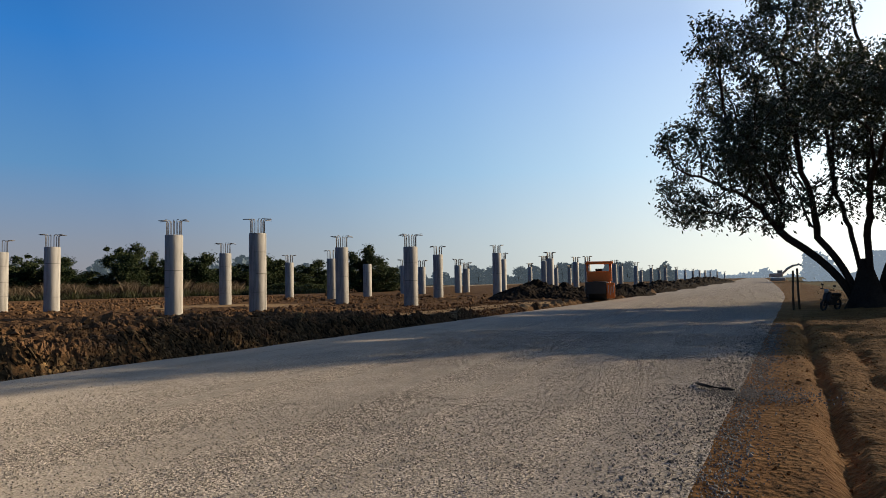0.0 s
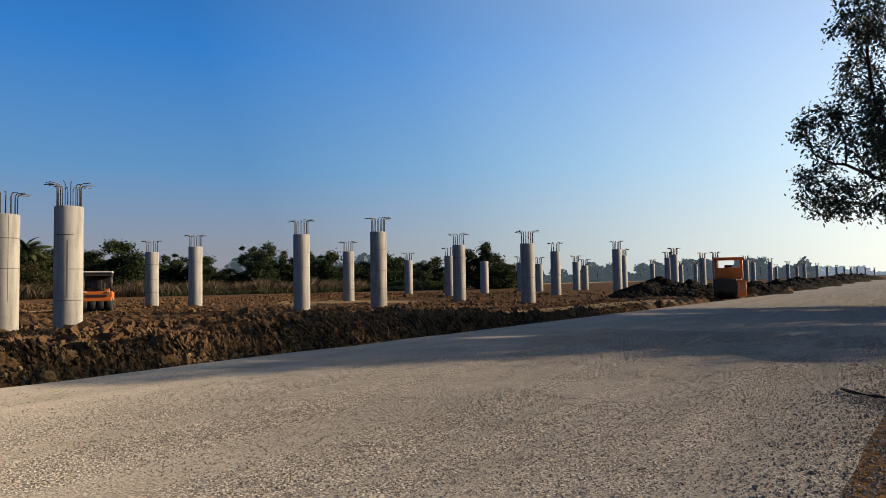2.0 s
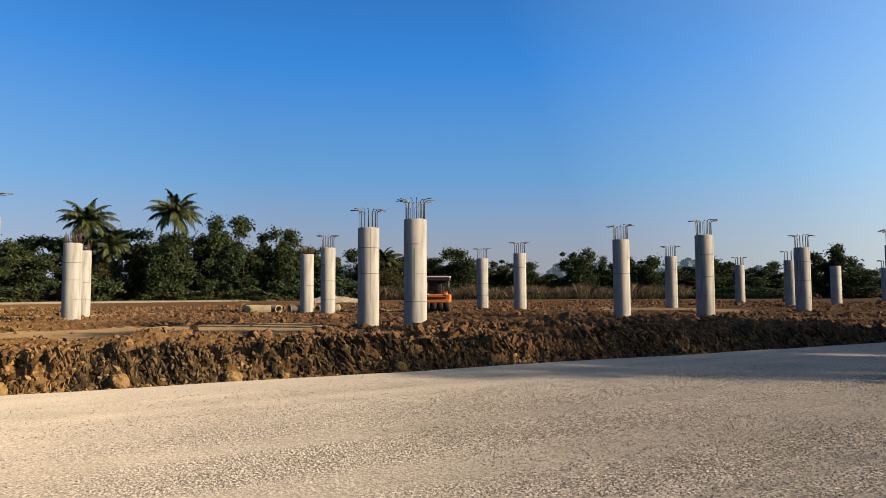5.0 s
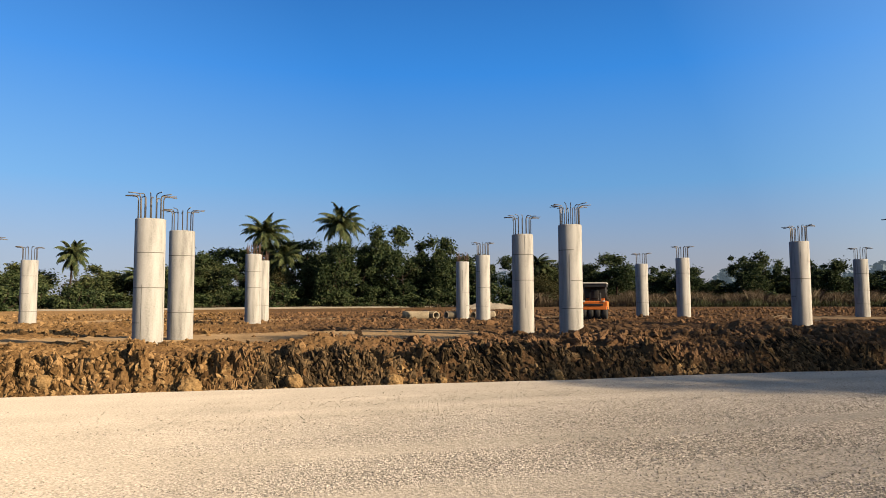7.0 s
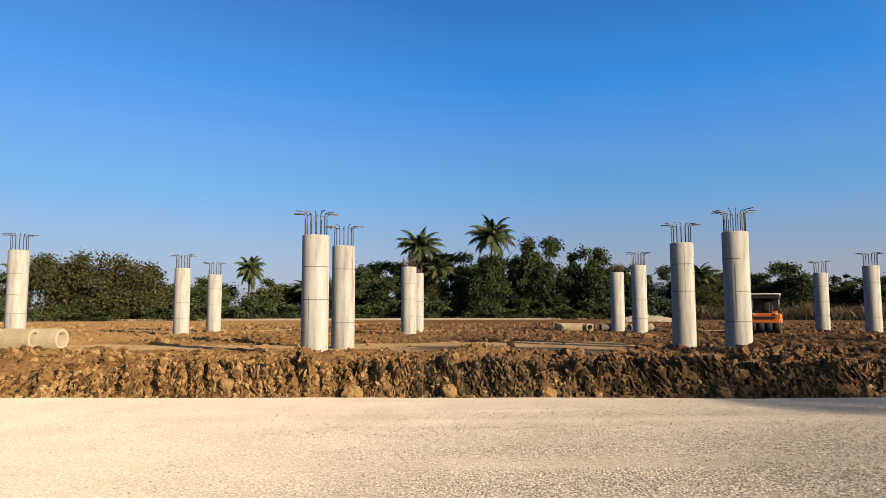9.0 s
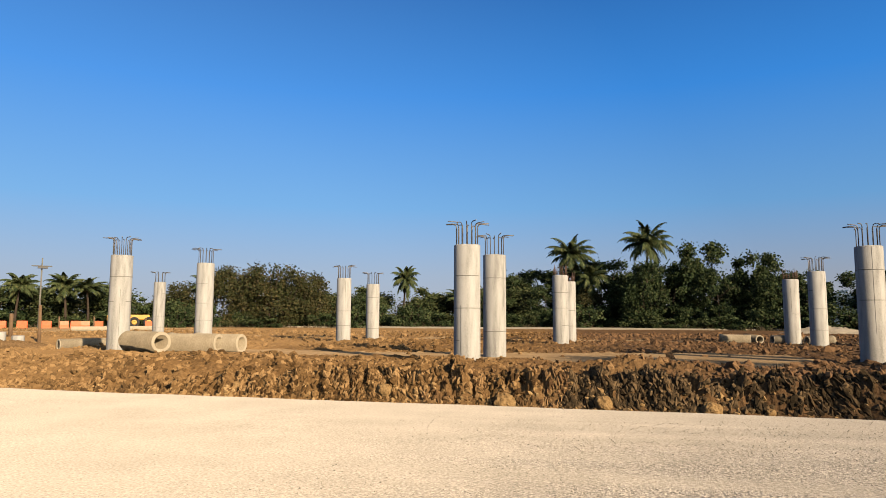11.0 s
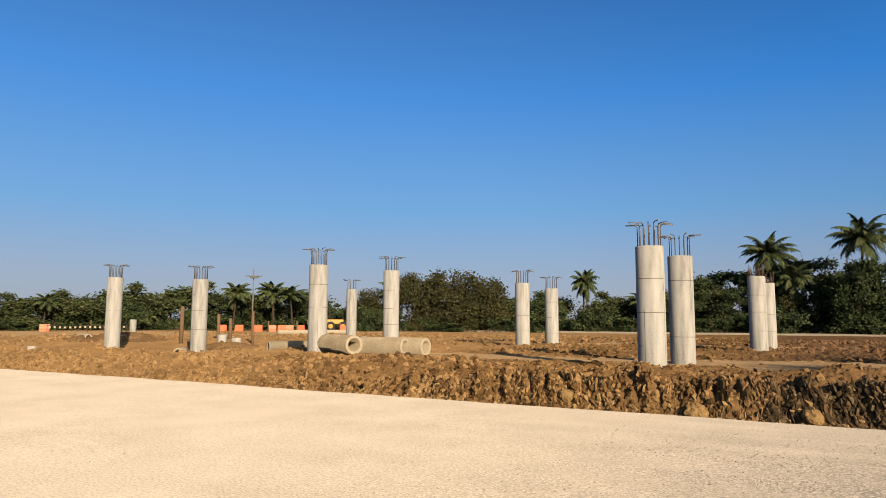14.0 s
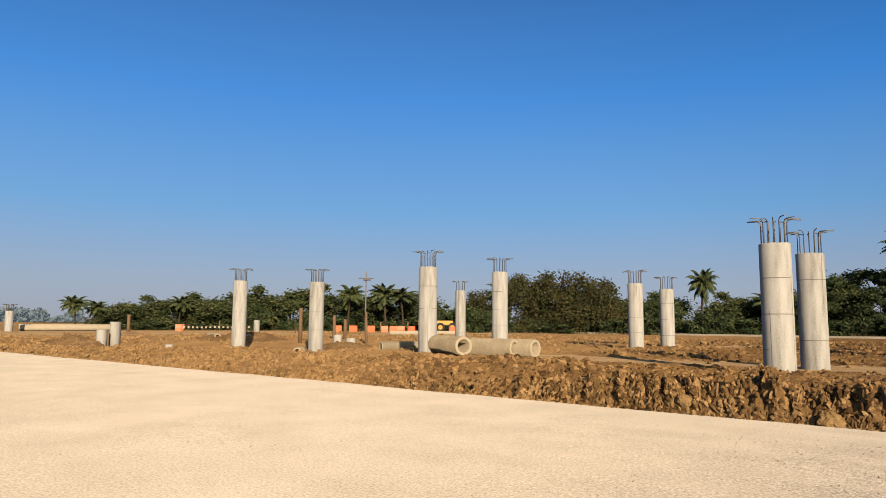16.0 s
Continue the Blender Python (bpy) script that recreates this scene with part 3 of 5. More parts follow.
def on_face(n, x0, x1, o0, o1):
    p = scatter(rg, n, x0, x1, o0, o1, lambda x, o: (0.35 + 0.65 * (noise.noise(Vector((x * 0.9, o, 3.3))) > -0.05)) * (1 - 0.75 * smooth(4, 9, -x)))
    p[:, 1] += np.array([0.17 * fbm(a, 7.0, 0.5, 1.3) for a in p[:, 0]])
    p[:, 2] = [field(a, b) for a, b in p[:, :2]]
    return p


# ribs left by the bucket's teeth
p = on_face(6500, -38, 30, 0.6, 1.25)
lean = np.array([0.75 * noise.noise(Vector((a * 0.45, 5.0, 1.0))) for a in p[:, 0]]) + rg.normal(0, 0.22, len(p))
slope = rg.normal(0.95, 0.2, len(p))
s = np.column_stack([rg.uniform(0.024, 0.05, len(p)), rg.uniform(0.03, 0.065, len(p)), rg.gamma(5.0, 0.019, len(p))])
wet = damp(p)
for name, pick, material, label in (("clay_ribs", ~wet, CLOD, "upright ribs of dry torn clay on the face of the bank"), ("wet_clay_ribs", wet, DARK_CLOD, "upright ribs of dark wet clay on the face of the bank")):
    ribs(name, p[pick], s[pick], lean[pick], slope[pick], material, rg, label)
# broken blocks between them
p = on_face(8000, -38, 36, 0.5, 1.5)
s = np.clip(rg.gamma(3.0, 0.0145, (len(p), 1)), 0.012, 0.072) * np.column_stack([rg.uniform(0.7, 1.2, len(p)), rg.uniform(0.7, 1.2, len(p)), rg.uniform(0.7, 1.6, len(p))])
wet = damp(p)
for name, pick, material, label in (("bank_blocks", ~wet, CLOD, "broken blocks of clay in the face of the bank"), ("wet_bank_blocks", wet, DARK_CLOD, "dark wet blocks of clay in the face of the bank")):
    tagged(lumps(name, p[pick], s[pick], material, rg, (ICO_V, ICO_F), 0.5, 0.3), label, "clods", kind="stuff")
p = scatter(rg, 26000, -48, 45, 1.1, 9.0, lambda x, o: (0.3 + 0.7 * (fbm(x, o, 0.25, 11) > -0.1)) * (1 - 0.9 * sandy(x, edge_left(x) + o)) * (1.0 if x < 3 or x > 24 else 0.5))
s = np.clip(rg.gamma(2.2, 0.0175, (len(p), 1)), 0.008, 0.08) * rg.uniform(0.6, 1.3, (len(p), 3))
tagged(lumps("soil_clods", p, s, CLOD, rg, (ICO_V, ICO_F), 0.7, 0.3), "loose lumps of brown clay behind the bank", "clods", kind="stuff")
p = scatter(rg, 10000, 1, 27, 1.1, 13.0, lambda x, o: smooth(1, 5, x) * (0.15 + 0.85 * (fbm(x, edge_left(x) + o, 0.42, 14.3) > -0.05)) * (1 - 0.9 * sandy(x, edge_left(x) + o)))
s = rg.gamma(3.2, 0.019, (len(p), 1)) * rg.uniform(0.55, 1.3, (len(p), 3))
tagged(lumps("heavy_clods", p, s, CLOD, rg, (ICO_V, ICO_F), 0.8, 0.3), "heavy overturned lumps of dark brown clay", "clods", kind="stuff")
p = scatter(rg, 27000, -70, 75, 6.0, 62.0, lambda x, o: (0.12 + 0.88 * (fbm(x, o, 0.09, 21) > 0.02 or o > 30)) * (1 - 0.95 * sandy(x, edge_left(x) + o)))
s = rg.gamma(3.0, 0.025, (len(p), 1)) * rg.uniform(0.6, 1.3, (len(p), 3))
tagged(lumps("field_clods", p, s, CLOD, rg, (ICO_V, ICO_F), 0.7, 0.3), "coarse ploughed clods across the field", "clods", kind="stuff")
p = scatter(rg, 11000, -46, -2, 0.3, 9.0, lambda x, o: smooth(-5, -11, x) * (0.2 + 0.8 * (fbm(x, o, 0.6, 17) > 0)) * (1 - 0.9 * sandy(x, edge_left(x) + o)))
s = np.clip(rg.gamma(2.6, 0.024, (len(p), 1)), 0.012, 0.10) * rg.uniform(0.6, 1.3, (len(p), 3))
tagged(lumps("dry_clods", p, s, CLOD, rg, (ICO_V, ICO_F), 0.8, 0.3), "dry broken lumps of ochre clay beside the road", "clods", kind="stuff")
p = scatter(rg, 9000, -60, 16, 0.02, 0.85, lambda x, o: (1.0 if x < 4 else 0.25) * (1 - 0.6 * o))
s = np.clip(rg.gamma(2.2, 0.0145, (len(p), 1)), 0.008, 0.055) * rg.uniform(0.6, 1.3, (len(p), 3))
tagged(lumps("rubble", p, s, OCHRE, rg, (ICO_V, ICO_F), 0.7, 0.3), "ochre rubble along the foot of the bank", "rubble", kind="stuff")
# single boulders of clay at the foot of the bank
for x, o, r in [(2.9, 0.5, 0.26), (1.0, 0.55, 0.24), (3.9, 0.55, 0.13), (6.3, 0.5, 0.2), (-0.9, 0.6, 0.3), (19.5, 2.6, 0.2), (14.8, 4.0, 0.4), (-7.0, 1.1, 0.2), (-3.4, 0.7, 0.22)]:
    y = edge_left(x) + o
    bm = bmesh.new()
    bmesh.ops.create_icosphere(bm, subdivisions=4, radius=r * 0.72)
    for v in bm.verts:
        q = v.co.normalized()
        v.co *= 1 + 0.22 * noise.noise(q * 1.6 + Vector((x, y, 0))) + 0.10 * noise.noise(q * 4.5 + Vector((y, x, 1))) + 0.05 * noise.noise(q * 11)
        v.co.z *= 0.85
    me = bpy.data.meshes.new("clay_boulder")
    bm.to_mesh(me)
    bm.free()
    me.materials.append(OCHRE)
    ob = new("clay_boulder", me)
    ob.location = (x, y, field(x, y) + r * 0.25)
    tagged(ob, "rounded boulder of dry clay at the foot of the bank", "boulder", "clay boulders")
# loose stones on the road
def stones(n, x0, x1, lo, hi, name):
    p = np.column_stack([rg.uniform(x0, x1, n), rg.uniform(-12.2, -0.3, n), np.zeros(n)])
    p[:, 1] += 12.75 - 0.085 * p[:, 0]
    band = np.array([fbm(a * 0.06, b, 0.9, 31) for a, b in p[:, :2]])
    inward = 12.75 - 0.085 * p[:, 0] - p[:, 1] + 2.5 * band
    p = p[rg.random(n) < np.clip(inward / 5 - 0.15, 0.03, 1) * np.clip((p[:, 0] + 2 + 4 * band) / 8, 0.015, 1) * np.where(band < 0.3, 1, 0.4)]
    p[:, 2] = 0.004
    s = rg.uniform(lo, hi, (len(p), 1)) * rg.uniform(0.7, 1.2, (len(p), 3)) * np.array([1, 1, 0.7])
    return tagged(lumps(name, p, s, PEBBLE, rg, (OCT_V, OCT_F), 0.5, 0.15), "loose crushed stones on the gravel road", "gravel", kind="stuff")


stones(150000, -11, 21, 0.006, 0.0135, "gravel_stones")
stones(600, -20, 40, 0.012, 0.02, "coarse_stones")


def heap(name, x, y, rx, ry, h, rot, material, label, seed, n=44):
    """A dumped heap of soil with a lumpy skin."""
    verts, faces = [], []
    c, s_ = math.cos(radians(rot)), math.sin(radians(rot))
    for j in range(n + 1):
        for i in range(n + 1):
            u, v = i / n * 2 - 1, j / n * 2 - 1
            r = math.hypot(u, v)
            k = max(0.0, 1 - r) ** 0.8
            X, Y = u * rx * c - v * ry * s_, u * rx * s_ + v * ry * c
            z = h * k * (1 + 0.35 * fbm(X, Y, 0.5, seed)) + k ** 0.3 * 0.16 * fbm(X, Y, 1.6, seed + 3) + k ** 0.3 * 0.2 * (abs(fbm(X, Y, 3.0, seed + 5)) - 0.2) - 0.2
            verts.append((X, Y, z if r < 1 else -0.3))
    faces = [(j * (n + 1) + i, j * (n + 1) + i + 1, (j + 1) * (n + 1) + i + 1, (j + 1) * (n + 1) + i) for j in range(n) for i in range(n)]
    ob = mesh(name, verts, faces, material, material is GRADED)
    ob.location = (x, y, field(x, y) + 0.05)
    return tagged(ob, label, "soil heap", "soil heaps")


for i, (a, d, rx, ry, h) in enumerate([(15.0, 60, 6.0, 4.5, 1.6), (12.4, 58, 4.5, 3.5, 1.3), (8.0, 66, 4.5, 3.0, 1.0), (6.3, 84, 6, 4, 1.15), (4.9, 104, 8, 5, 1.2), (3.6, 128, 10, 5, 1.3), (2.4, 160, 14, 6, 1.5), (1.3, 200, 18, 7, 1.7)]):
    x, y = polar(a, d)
    heap("earth_mound", x, y, rx, ry, h, -4, HEAP, "heap of dark dumped soil with its shaded side painted in", i * 3.1)
for i, (x, y, rx, ry, h) in enumerate([(-43, 22.5, 4.0, 1.6, 0.9), (-38, 27.0, 3.0, 1.6, 0.5), (-33, 37, 4, 2, 0.6), (-48, 40, 5, 2.5, 0.8)]):
    heap("earth_mound", x, y, rx, ry, h, 10 * i, MOUND, "low loose heap of clay in the field", 40 + i * 2.3)
x, y = polar(69.3, 95)
heap("sand_heap", x, y, 7, 4, 1.1, 30, GRADED, "pale heap of sand at the far edge of the field", 77)

# pale graded embankment on the far side of the field
def berm_at(u, k):
    prof = [(-1.6, -0.6), (-0.3, -0.08), (0, -0.05), (5, -0.05), (7, -0.6)][k]
    return (u, 112 - 0.0004 * u * u + 3 * fbm(u, 0, 0.01, 2) + prof[0], prof[1] + 0.05 * fbm(u, k, 0.3, 3))


berm = sheet("embankment", axis([(-330, 330, 4)]), [0, 1, 2, 3, 4], berm_at, GRADED)
tagged(berm, "pale graded gravel embankment beyond the field", "embankment", kind="structure")


# ---------------- foliage ----------------
def leaf_mesh(name, centres, length, width, rng, droop, material, parent, fold=False):
    """Pointed leaves folded along the midrib, one at each centre."""
    n = len(centres)
    a = rng.uniform(0, 2 * np.pi, n)
    d = np.column_stack([np.cos(a), np.sin(a), rng.normal(-droop, 0.6, n)])
    d /= np.linalg.norm(d, axis=1)[:, None]
    s = np.cross(d, rng.normal(0, 1, (n, 3)))
    s /= np.linalg.norm(s, axis=1)[:, None]
    up = np.cross(s, d)
    l = (length * rng.uniform(0.6, 1.4, n))[:, None]
    w = l * width / length
    v = np.stack([centres, centres + d * l * 0.45 + s * w, centres + d * l, centres + d * l * 0.45 - s * w, centres + d * l * 0.5 + up * w * 0.35], 1)
    if fold:
        f = (np.array([(0, 1, 4), (1, 2, 4), (2, 3, 4), (3, 0, 4)])[None] + (np.arange(n) * 5)[:, None, None]).reshape(-1, 3)
    else:
        v = v[:, :4]
        f = (np.array([(0, 1, 2), (0, 2, 3)])[None] + (np.arange(n) * 4)[:, None, None]).reshape(-1, 3)
    me = bpy.data.meshes.new(name)
    me.from_pydata(v.reshape(-1, 3), [], f)
    me.materials.append(material)
    ob = new(name, me)
    ob.parent = parent
    return ob


def in_ball(rng, n):
    v = rng.normal(0, 1, (n, 3))
    v /= np.linalg.norm(v, axis=1)[:, None]
    return v * (rng.random(n) ** 0.45)[:, None]


def grow(rng, lobes, per, seeds, step, kill, reach, rounds):
    """Branches that grow towards points in the lobes. Returns nodes and parents."""
    pts = np.concatenate([np.array(c) + in_ball(rng, per) * np.array(r) for c, r in lobes])
    nodes, par = [np.array(p, float) for p in seeds[0]], list(seeds[1])
    for _ in range(rounds):
        N = np.array(nodes)
        dist = np.linalg.norm(pts[:, None] - N[None], axis=2)
        near, dm = dist.argmin(1), dist.min(1)
        alive = dm > kill
        pts, near, dm = pts[alive], near[alive], dm[alive]
        if not len(pts):
            break
        for i in np.unique(near[dm < reach]):
            d = pts[(near == i) & (dm < reach)] - N[i]
            d = (d / np.linalg.norm(d, axis=1)[:, None]).mean(0) + rng.normal(0, 0.12, 3)
            q = N[i] + step * d / np.linalg.norm(d)
            if np.min(np.linalg.norm(N - q, axis=1)) > step * 0.35:
                nodes.append(q)
                par.append(i)
    return np.array(nodes), par


def limbs(bm, nodes, par, twig, power, flare=0.0):
    kids = [[] for _ in nodes]
    for i, p in enumerate(par):
        if p >= 0:
            kids[p].append(i)
    tips = [0] * len(nodes)
    for i in range(len(nodes) - 1, -1, -1):
        tips[i] = max(1, sum(tips[k] for k in kids[i]))
    rad = [twig * t ** power for t in tips]
    start = [(i, -1) for i, p in enumerate(par) if p < 0]
    while start:
        i, p = start.pop()
        chain = ([p] if p >= 0 else []) + [i]
        while kids[chain[-1]]:
            ks = sorted(kids[chain[-1]], key=lambda k: -tips[k])
            start += [(k, chain[-1]) for k in ks[1:]]
            chain.append(ks[0])
        rr = [rad[k] for k in chain]
        if p >= 0:
            rr[0] = rr[1]
        if len(chain) > 1:
            pts = [nodes[k] for k in chain]
            if p < 0 and flare:
                rr[0] *= 1 + flare
            tube(bm, pts, rr, 9 if rr[0] > 0.12 else (6 if rr[0] > 0.04 else 4), False)
    return [i for i in range(len(nodes)) if rad[i] < twig * 2.2]


# the big roadside tree; u along +Y, then depth, then height above its foot
rt = np.random.default_rng(11)
LOBES = [(10.2, 0, 9.9, 1.7), (10.4, 1, 7.0, 1.5), (8.0, -1.5, 14.8, 1.8), (7.2, 1, 12.2, 2.3), (7.0, -1, 8.8, 2.7), (8.8, 0.5, 6.1, 1.4), (3.9, 1, 11.0, 2.8), (2.8, -2, 15.2, 2.5),
         (4.2, 2, 7.2, 1.9), (0.2, 2, 12.4, 3.0), (-0.5, -2, 8.2, 2.2), (0.8, 0, 18.6, 2.8), (4.2, -0.5, 17.6, 2.0), (-4, 0, 11.5, 3.2), (-8, 1, 10, 2.8), (-9.5, -1, 7.5, 2.0),
         (3, 6, 11, 3.0), (-2, 7, 9.5, 2.8), (1, 4.5, 13.0, 2.4), (-2, 5, 14, 2.6), (3, -6, 10.5, 3.0), (-2, -7, 9.5, 2.8), (5.5, -5, 13, 2.5), (6.5, -6, 8, 2.0), (1.0, -8.5, 9.5, 2.2),
         (6, 5.5, 8.5, 2.2), (-5, 6, 13, 2.5), (-5.5, -5.5, 11, 2.6)]
LOBES += [(-8.1, -6.9, 7.8, 2.7), (-6, -8.5, 6.8, 2.4), (-10, -5, 8, 2.4), (-5, -5, 7.5, 2.4), (-3, -8.5, 7.2, 2.3), (-8, -3, 7, 2.2), (-8, -5, 14, 2.0), (10.0, 0.5, 5.4, 1.2), (7.5, -0.5, 5.2, 1.1), (5.6, 1, 5.2, 1.2), (4.4, -1.5, 5.6, 1.2), (1.5, 0, 6.4, 1.9), (3.0, 1, 5.7, 1.4), (-1.5, 0.5, 6.2, 1.9), (5.0, 0, 6.5, 1.5), (-4, 1, 6.6, 2.0)]
lobes = [((v * 0.9, u * 0.8, h * 0.9), (r * 0.92, r * 0.92, r * 0.75)) for u, v, h, r in LOBES]
TX, TY = 37.2, -6.2
big = thing("roadside_tree", pose(TX, TY, field(TX, TY), 0, 0, 0), "large dark spreading tree with several stems beside the road", "tree")
seeds = ([], [])
for k, (dx, dy, lean) in enumerate([(0.15, 0.55, 0.55), (0.3, 0.15, 0.15), (-0.3, -0.1, 0.05), (0.1, -0.55, -0.35), (0.3, 0.75, 0.95), (-0.2, -0.7, -0.9)]):
    for j in range(8):
        t = j / 7
        seeds[0].append((dx * (0.7 + 0.4 * t), dy * (0.6 + 0.5 * t) + lean * 2.6 * t * t, -0.4 + 3.8 * t))
        seeds[1].append(-1 if j == 0 else len(seeds[0]) - 2)
nodes, par = grow(rt, lobes, 80, seeds, 0.5, 0.62, 9.0, 70)
bm = bmesh.new()
tips = limbs(bm, nodes, par, 0.021, 0.445, 0.7)
tube(bm, [(0, 0, -0.5), (0, 0.02, 0.1), (0, 0.05, 0.7), (0.02, 0.08, 1.4), (0.05, 0.1, 2.3)], [1.35, 0.95, 0.68, 0.45, 0.2], 14, False)
trunk = part("trunk", bm, BARK, big, "dark ribbed bark")
tipn = nodes[tips]
c = tipn[rt.integers(0, len(tipn), 84000)] + rt.normal(0, 0.22, (84000, 3)) * np.array([1, 1, 1.1])
c = c[c[:, 2] > 3.2]
leaf_mesh("crown", c, 0.21, 0.046, rt, 0.75, LEAF_DARK, big, True)


def tree_model(name, label, h, w, seed, clumps, leaf, material, base=0.2, count=5200, trunk_h=0.3, clump=1.0):
    """A broadleaf tree with a lobed, gappy crown."""
    r = np.random.default_rng(seed)
    t = thing(name, pose(0, 0, 0), label, "tree")
    lb = []
    for _ in range(clumps):
        a, q = r.uniform(0, 2 * np.pi), r.random() ** 0.6
        z = r.uniform(base, 0.88)
        env = math.sqrt(max(0.08, 1 - ((z - 0.45) / 0.55) ** 2))
        s = r.uniform(0.08, 0.20) * w * clump
        if r.random() < 0.3:
            q, z, s = q * 1.05, min(0.93, z * r.uniform(0.95, 1.1)), s * 0.75
        lb.append(((math.cos(a) * q * w * 0.42 * env, math.sin(a) * q * w * 0.42 * env, z * h), (s, s, s * 0.8)))
    seeds = ([(0, 0, -0.4 + trunk_h * h * j / 4) for j in range(5)], [-1, 0, 1, 2, 3])
    nd, pr = grow(r, lb, 14, seeds, h * 0.06, h * 0.07, h, 26)
    bm = bmesh.new()
    limbs(bm, nd, pr, 0.03, 0.45, 0.3)
    part("trunk", bm, BARK, t)
    each = count // clumps
    c = np.concatenate([np.array(q) + in_ball(r, each) * np.array(s) * 0.95 + r.normal(0, 0.38, (each, 3)) * np.array(s) for q, s in lb])
    leaf_mesh("crown", c, leaf, leaf * 0.3, r, 0.35, material, t)
    return t


def palm_model(h, seed, crown=4.0, material=None, fronds=22):
    r = random.Random(seed)
    t = thing("palm_tree", pose(0, 0, 0), "tall coconut palm with a feathery crown", "palm")
    bm = bmesh.new()
    bend = r.uniform(-0.8, 0.8)
    tube(bm, [(bend * (k / 8) ** 2, 0, -0.4 + (h + 0.4) * k / 8) for k in range(9)], [0.3 - 0.16 * k / 8 for k in range(9)], 8)
    part("trunk", bm, BARK, t)
    verts, faces = [], []
    for i in range(fronds):
        a = 2.39996 * i + r.uniform(-0.2, 0.2)
        lift = 1.5 - 2.2 * (i / fronds) ** 0.95 + r.uniform(-0.15, 0.15)
        L = crown * r.uniform(0.75, 0.95)
        pts = []
        x, z, ang = 0.0, 0.0, lift
        for k in range(13):
            pts.append(Vector((bend + math.cos(a) * x, math.sin(a) * x, h + z)))
            x += math.cos(ang) * L / 12
            z += math.sin(ang) * L / 12
            ang -= 0.05 + 0.17 * k / 12
        side = Vector((-math.sin(a), math.cos(a), 0))
        for k in range(1, 13):
            d = (pts[k] - pts[k - 1]).normalized()
            for q in (0.0, 0.33, 0.66):
                p = pts[k - 1].lerp(pts[k], q)
                ll = L * 0.25 * math.sin(math.pi * min(0.97, (k + q) / 13.5 + 0.1)) + 0.1
                for sg in (1, -1):
                    tip = p + side * sg * ll * 0.75 + d * ll * 0.5 - Vector((0, 0, ll * r.uniform(0.45, 1.0)))
                    n = len(verts)
                    verts += [p - d * 0.14, p + d * 0.2, tip]
                    faces.append((n, n + 1, n + 2))
        for k in range(12):
            n = len(verts)
            verts += [pts[k] - side * 0.05, pts[k] + side * 0.05, pts[k + 1] + side * 0.04, pts[k + 1] - side * 0.04]
            faces.append((n, n + 1, n + 2, n + 3))
    cr = mesh("crown", verts, faces, material or PALM)
    cr.parent = t
    return t


def spread(model, rows):
    """rows: heading, distance, scale, scale across. The first row moves the model itself."""
    for i, (az, d, s, sx) in enumerate(rows):
        x, y = polar(az, d)
        m = pose(x, y, -0.35, 0, 0, (az * 77) % 360) @ Matrix.Diagonal((sx, sx, s, 1))
        if i == 0:
            first = m
        else:
            copy_thing(model, m)
    model.matrix_basis = first


GREEN = "broad green tree with dense foliage at the edge of the field"
t1 = tree_model("tree", GREEN, 13, 12, 21, 38, 0.46, LEAF, 0.1, 12500, 0.3, 0.85)
spread(t1, [(78.3, 126, 1.25, 1.04), (74.0, 128, 1.09, 0.99), (85.0, 130, 1.06, 1.21), (70.6, 134, 0.85, 0.99), (91.5, 132, 0.90, 1.10), (66.6, 138, 0.83, 0.88), (81.0, 134, 0.98, 1.10), (88.5, 136, 0.99, 1.10), (60.8, 138, 0.69, 0.88), (76.0, 140, 0.86, 1.21), (72.3, 142, 0.80, 1.21), (83.2, 124, 0.83, 0.99), (82.2, 118, 0.93, 0.75)])
t2 = tree_model("tree", GREEN, 9.4, 12, 22, 34, 0.44, LEAF_OLIVE, 0.06, 11000, 0.3, 0.85)
spread(t2, [(95.2, 128, 0.95, 1.03), (99.5, 130, 0.82, 1.15), (104.6, 130, 0.82, 1.15), (109.0, 130, 0.82, 1.03), (121.5, 128, 0.60, 1.15), (126, 130, 0.80, 1.15), (130.2, 128, 0.80, 1.21), (134.4, 126, 0.92, 1.21), (138.6, 124, 0.85, 1.21), (142.6, 122, 0.70, 1.15), (146.4, 120, 0.64, 1.15), (149.6, 124, 0.48, 1.03), (93, 127, 0.92, 0.92), (63.4, 134, 0.99, 0.92)])
t6 = tree_model("tree", "ragged tree with loose clumps of foliage beyond the reeds", 9.5, 11, 31, 34, 0.44, LEAF, 0.05, 8500, 0.3, 0.62)
spread(t6, [(54.6, 146, 0.80, 1.03), (51.6, 150, 0.62, 1.2), (47.6, 150, 1.12, 0.82), (44.9, 152, 0.95, 0.80), (40.3, 155, 0.70, 1.2), (37.4, 158, 0.92, 1.03), (57.0, 148, 0.74, 1.03), (34.3, 165, 0.8, 1.03), (60.2, 140, 0.8, 0.9), (42.6, 160, 0.6, 1.3), (30.2, 118, 0.90, 0.75), (28.4, 118, 0.56, 0.8), (29.3, 121, 0.70, 0.9), (27.6, 122, 0.42, 0.8)])
t7 = tree_model("tree", "tall ragged tree with gaps in its crown", 12, 9, 37, 30, 0.42, LEAF, 0.12, 7000, 0.4, 0.6)
